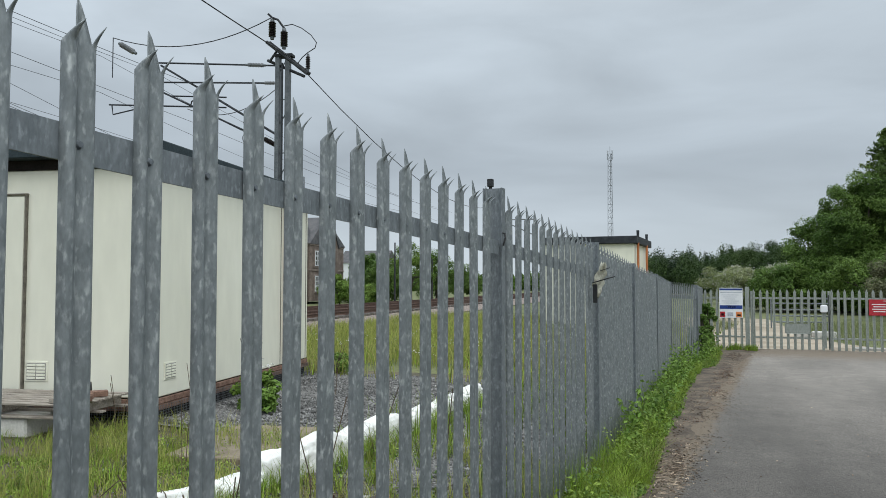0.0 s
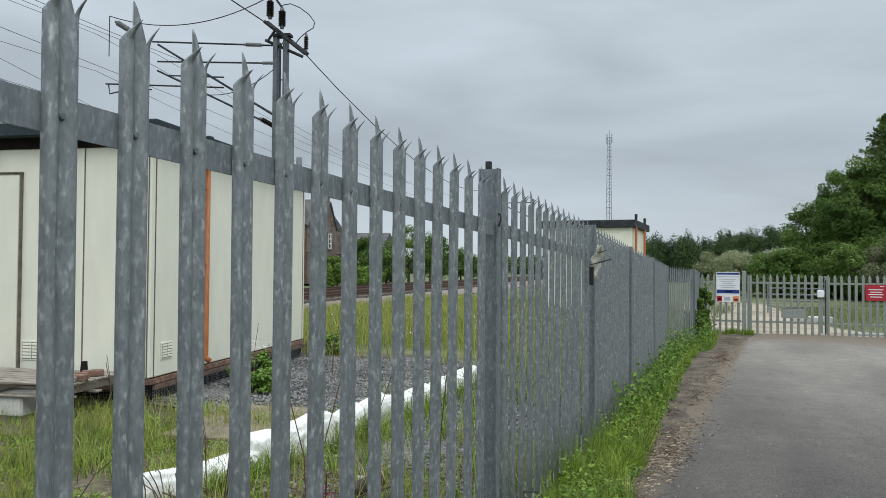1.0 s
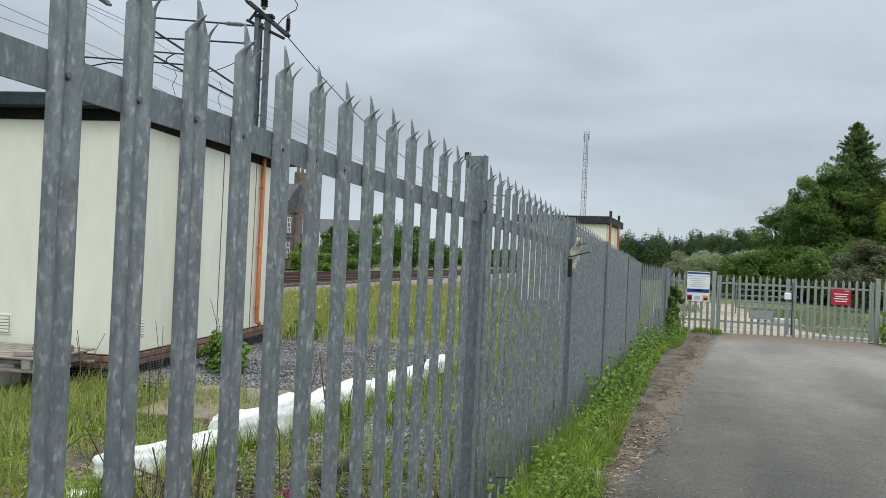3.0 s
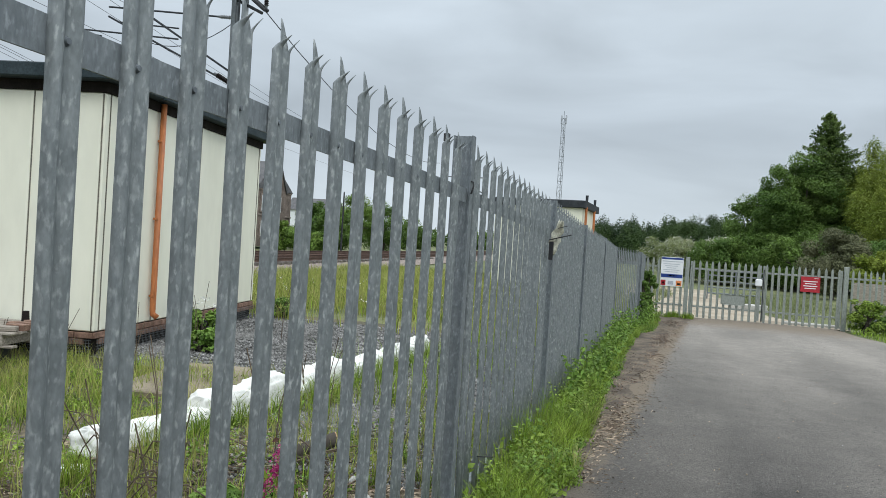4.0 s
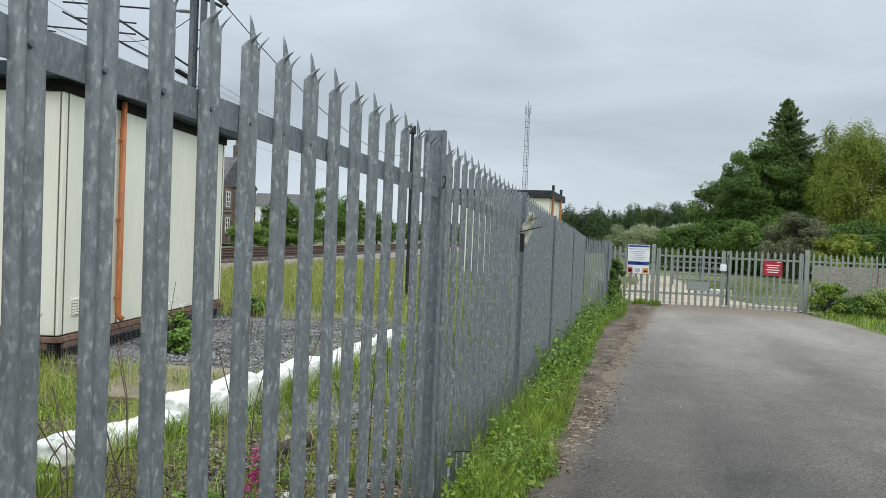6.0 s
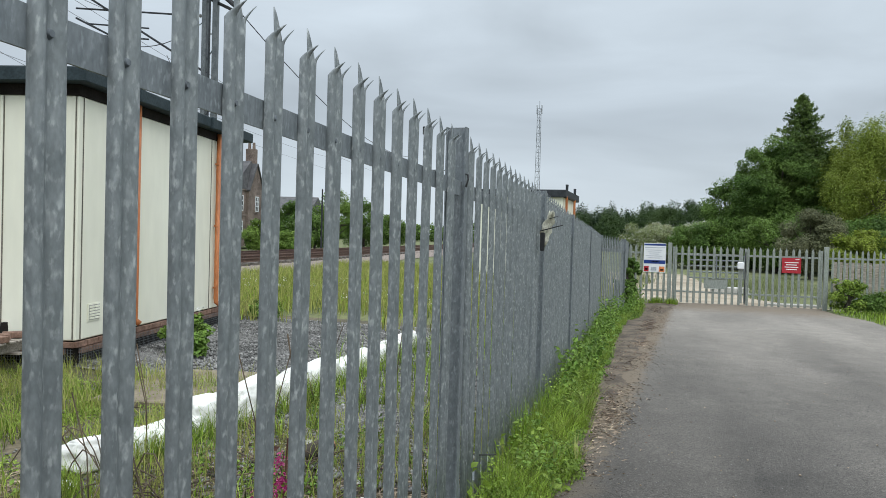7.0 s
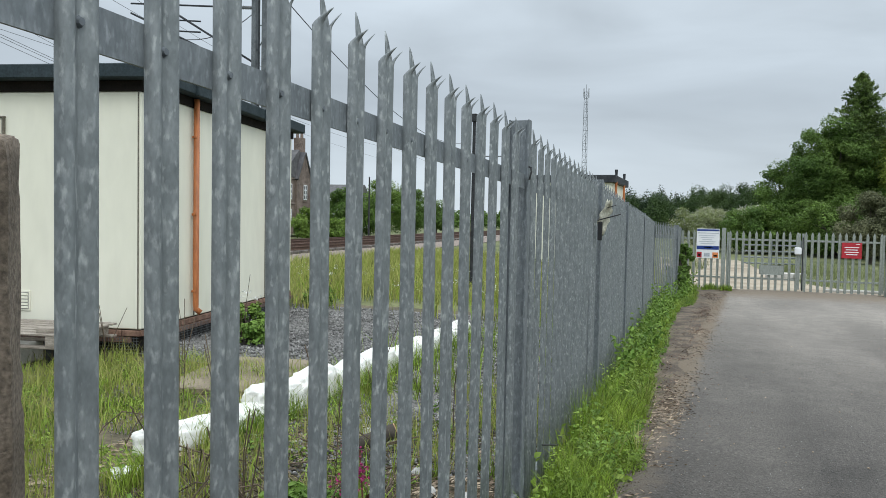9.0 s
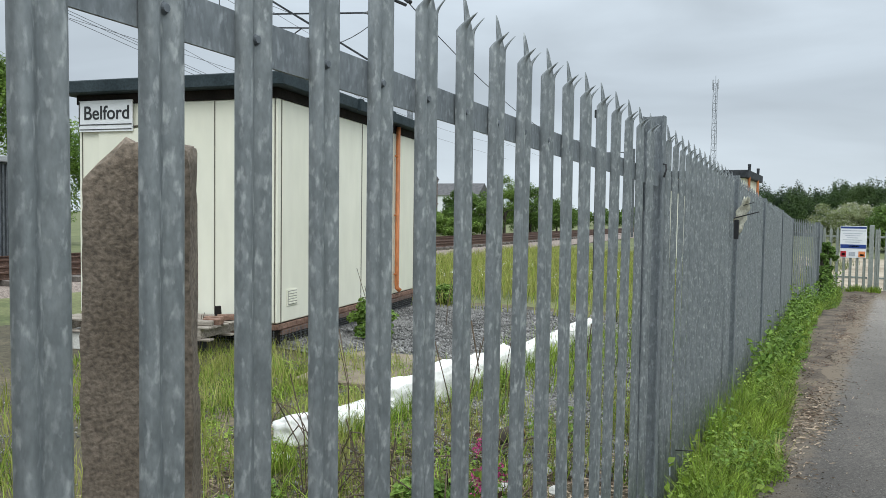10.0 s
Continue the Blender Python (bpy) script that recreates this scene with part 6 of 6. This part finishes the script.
def stalk_plant(name, label, x, y, h, n, mat, leafmat=None, heads=None, seed=0, spread=0.12):
    t = thing(name, label, "plant", pose(x, y, gz(x, y) - 0.02))
    r = random.Random(seed)
    g = np.random.default_rng(seed)
    for i in range(n):
        a, s = r.uniform(0, 6.28), r.uniform(0.3, 1.0) * spread
        top = Vector((math.cos(a) * s * 1.6, math.sin(a) * s * 1.6, h * r.uniform(0.75, 1.0)))
        mid = Vector((top.x * 0.35, top.y * 0.35, top.z * 0.55))
        st = part("stem", polyline([(0.2 * top.x, 0.2 * top.y, 0), mid, top], 0.004 if leafmat else 0.0035, 5), mat, t)
        if leafmat:
            q = g.uniform(0.15, 0.9, (22, 1)) * np.array(top)[None] + g.normal(size=(22, 3)) * 0.035
            leaves("leaf_spray", q, 0.07 if leafmat is WEED else 0.03, leafmat, t, "", 0.1, 0.4)
        if heads:
            q = np.array(top)[None] + g.normal(size=(90, 3)) * np.array([0.021, 0.021, 0.021])
            leaves("flower_head", q, 0.015, heads, t, "magenta flower cluster")
    return t


stalk_plant("valerian", "flowering plant with magenta heads behind the fence", -0.28, 2.30, 0.74, 2, WEED, WEED, PINK, 1, 0.05)
stalk_plant("valerian", "flowering plant with magenta heads behind the fence", -0.45, 2.55, 0.44, 1, WEED, WEED, PINK, 2, 0.10)
stalk_plant("valerian", "flowering plant with magenta heads behind the fence", -0.62, 3.3, 0.50, 1, WEED, WEED, PINK, 5, 0.10)
for i, (x, y, h) in enumerate(((-0.40, 2.75, 0.85), (-0.62, 3.05, 0.75))):
    stalk_plant("dock_plant", "dock with a red-brown seeding stalk in the weeds", x, y, h, 1, DOCK, DOCK, None, 30 + i, 0.04)
for i, (x, y, h, n) in enumerate(((-1.2, 3.9, 0.95, 2), (-2.2, 4.2, 0.8, 2), (-0.9, 2.6, 0.75, 2), (-3.2, 5.0, 0.8, 2), (-1.7, 5.6, 0.9, 2), (-0.7, 4.6, 1.0, 1), (-4.3, 6.4, 0.85, 2), (-4.7, 8.0, 0.95, 3), (-4.5, 9.6, 0.9, 2), (-1.75, 3.2, 0.70, 2), (-1.5, 3.45, 0.62, 2), (-4.95, 6.0, 0.7, 3), (-5.6, 5.9, 0.65, 2))):
    stalk_plant("dead_stalks", "thin dark dead weed stalks standing in the grass", x, y, h, n, DEAD_STALK, None, None, 10 + i, 0.16)
for i, (x, y, h, r) in enumerate(((-4.85, 8.3, 0.62, 0.34), (-4.6, 7.9, 0.38, 0.25), (-6.0, 12.2, 0.45, 0.4), (-1.0, 3.2, 0.35, 0.22))):
    broadleaf("leafy_weed", "leafy dark green weed growing beside the hut", x, y, h, r, WEED_DARK, 2200, 0.055, 0.0, "leafy weeds", 90 + i, 1.0, 0, 26)
gp = pick(110, -9, -1.0, 12.0, 20.0, 0.6, 0.1, 90.0)
q = np.column_stack([gp, ground_heights(gp) + rng.uniform(0.35, 0.5, 110)])
tagged(leaves("white_flowers", np.repeat(q, 5, 0) + rng.normal(size=(550, 3)) * 0.03, 0.026, PETAL_WHITE), "small white wild flowers in tall grass", "flowers", kind="stuff")


for i, (x, y, tn) in enumerate(((-1.45, 2.9, 20), (-1.2, 3.2, 200), (-1.7, 3.3, 120), (-0.8, 3.0, 75), (-1.9, 3.6, 300), (-2.3, 3.9, 160))):
    t = thing("dead_bramble", "dead brown bramble stems arching over the weeds", "plant", pose(x, y, gz(x, y) - 0.02, 0, 0, tn), "dead brambles")
    for k in range(4):
        a = radians(-35 + 25 * k)
        r = 0.35 + 0.12 * ((k * 7 + i) % 3)
        pts = [(r * u * math.cos(a), r * u * math.sin(a), 0.26 * math.sin(3.0 * u) * (0.7 + 0.2 * k)) for u in (0, 0.2, 0.4, 0.6, 0.8, 1.0)]
        part("stem", polyline(pts, 0.004, 5), DEAD_STALK, t)


q = np.array([(-4.80, 8.22, 0.50), (-4.72, 8.30, 0.42), (-4.90, 8.15, 0.44)])
tagged(leaves("white_flowers", np.repeat(q, 26, 0) + rng.normal(size=(78, 3)) * np.array([0.035, 0.035, 0.012]), 0.028, PETAL_WHITE), "white flower heads on the weed beside the hut", "flowers", kind="stuff")


# ---- rag and rod caught on the fence ----
def rag():
    t = thing("torn_rag", "torn ochre and black rag caught on the fence", "rag", pose(0.045, 6.08, 1.53) @ Matrix.Scale(0.78, 4))
    vs, fs = [], []
    nx, nz = 6, 16
    for j in range(nz + 1):
        for i in range(nx + 1):
            u, v = i / nx - 0.5, j / nz
            w = 0.115 * math.sin(math.pi * min(0.96, 0.10 + 0.86 * v)) ** 0.8 * (1 + 0.2 * math.sin(v * 23))
            vs.append((u * w + 0.045 - 0.075 * v + 0.008 * math.sin(v * 9), 0.016 * math.sin(u * 9 + v * 6), 0.17 - 0.36 * v + 0.015 * math.sin(u * 14)))
    for j in range(nz):
        for i in range(nx):
            k = j * (nx + 1) + i
            fs.append((k, k + 1, k + nx + 2, k + nx + 1))
    vs, fs = shell(vs, fs, (0, 0.006, 0))
    part("cloth", raw_mesh("cloth", vs, fs, OCHRE, True), OCHRE, t, "pale torn cloth")
    part("black_strip", box(0.045, 0.02, 0.19, (-0.035, -0.022, -0.24), 0.006), INK, t, "black torn strip")
    part("rod", rod((-0.06, -0.03, -0.035), (0.17, -0.03, 0.03), 0.006, None, 6), INK, t, "thin black rod")
    part("rod", rod((0.02, -0.02, 0.09), (0.12, -0.02, 0.12), 0.004, None, 6), INK, t)


rag()
tagged(part("loose_wire", rod((0, 0, 0), (0.12, 0.02, 0.01), 0.004, None, 6), INK, None, "", pose(-0.03, 4.19, 0.21)), "short black wire sticking out of the fence", "wire")


# ---- odds and ends behind the fence ----
log = thing("cut_log", "short brown log with a pale cut end", "log", pose(-1.22, 4.55, gz(0, 4.5) + 0.05, 0, 0, 35))
part("bark", rod((-0.14, 0, 0), (0.14, 0, 0.10), 0.055, 0.05, 12), BARK, log, "", None, True)
part("cut_end", rod((0.14, 0, 0.10), (0.147, 0, 0.1025), 0.049, 0.048, 12), TIMBER_END, log, "pale orange cut end")

for i, (x, y, r) in enumerate(((-0.62, 4.0, 0.05), (-0.48, 3.85, 0.045), (-0.36, 3.95, 0.06), (-0.80, 4.3, 0.04), (-1.45, 4.95, 0.06), (-0.55, 3.6, 0.04), (-0.9, 3.9, 0.045))):
    bm = bmesh.new()
    bmesh.ops.create_icosphere(bm, subdivisions=2, radius=r)
    for vert in bm.verts:
        vert.co *= 1 + 0.45 * noise.noise(vert.co * 18 + Vector((i * 3.0, 0, 0)))
        vert.co.z *= 0.6
    tagged(part("pale_stone", bm, CONCRETE, None, "", pose(x, y, gz(x, y) + r * 0.25)), "pale rough stone lying in the weeds", "stone", "pale stones")
stalk = thing("dead_stalks", "single tall dark stalk leaning over the gravel", "plant", pose(-2.15, 6.1, gz(0, 6)))
part("stem", polyline([(0, 0, 0), (-0.05, 0.03, 0.25), (-0.16, 0.10, 0.62)], 0.008, 6), DEAD_STALK, stalk)
part("side_shoot", polyline([(-0.05, 0.03, 0.25), (0.02, -0.06, 0.45)], 0.004, 5), DEAD_STALK, stalk)
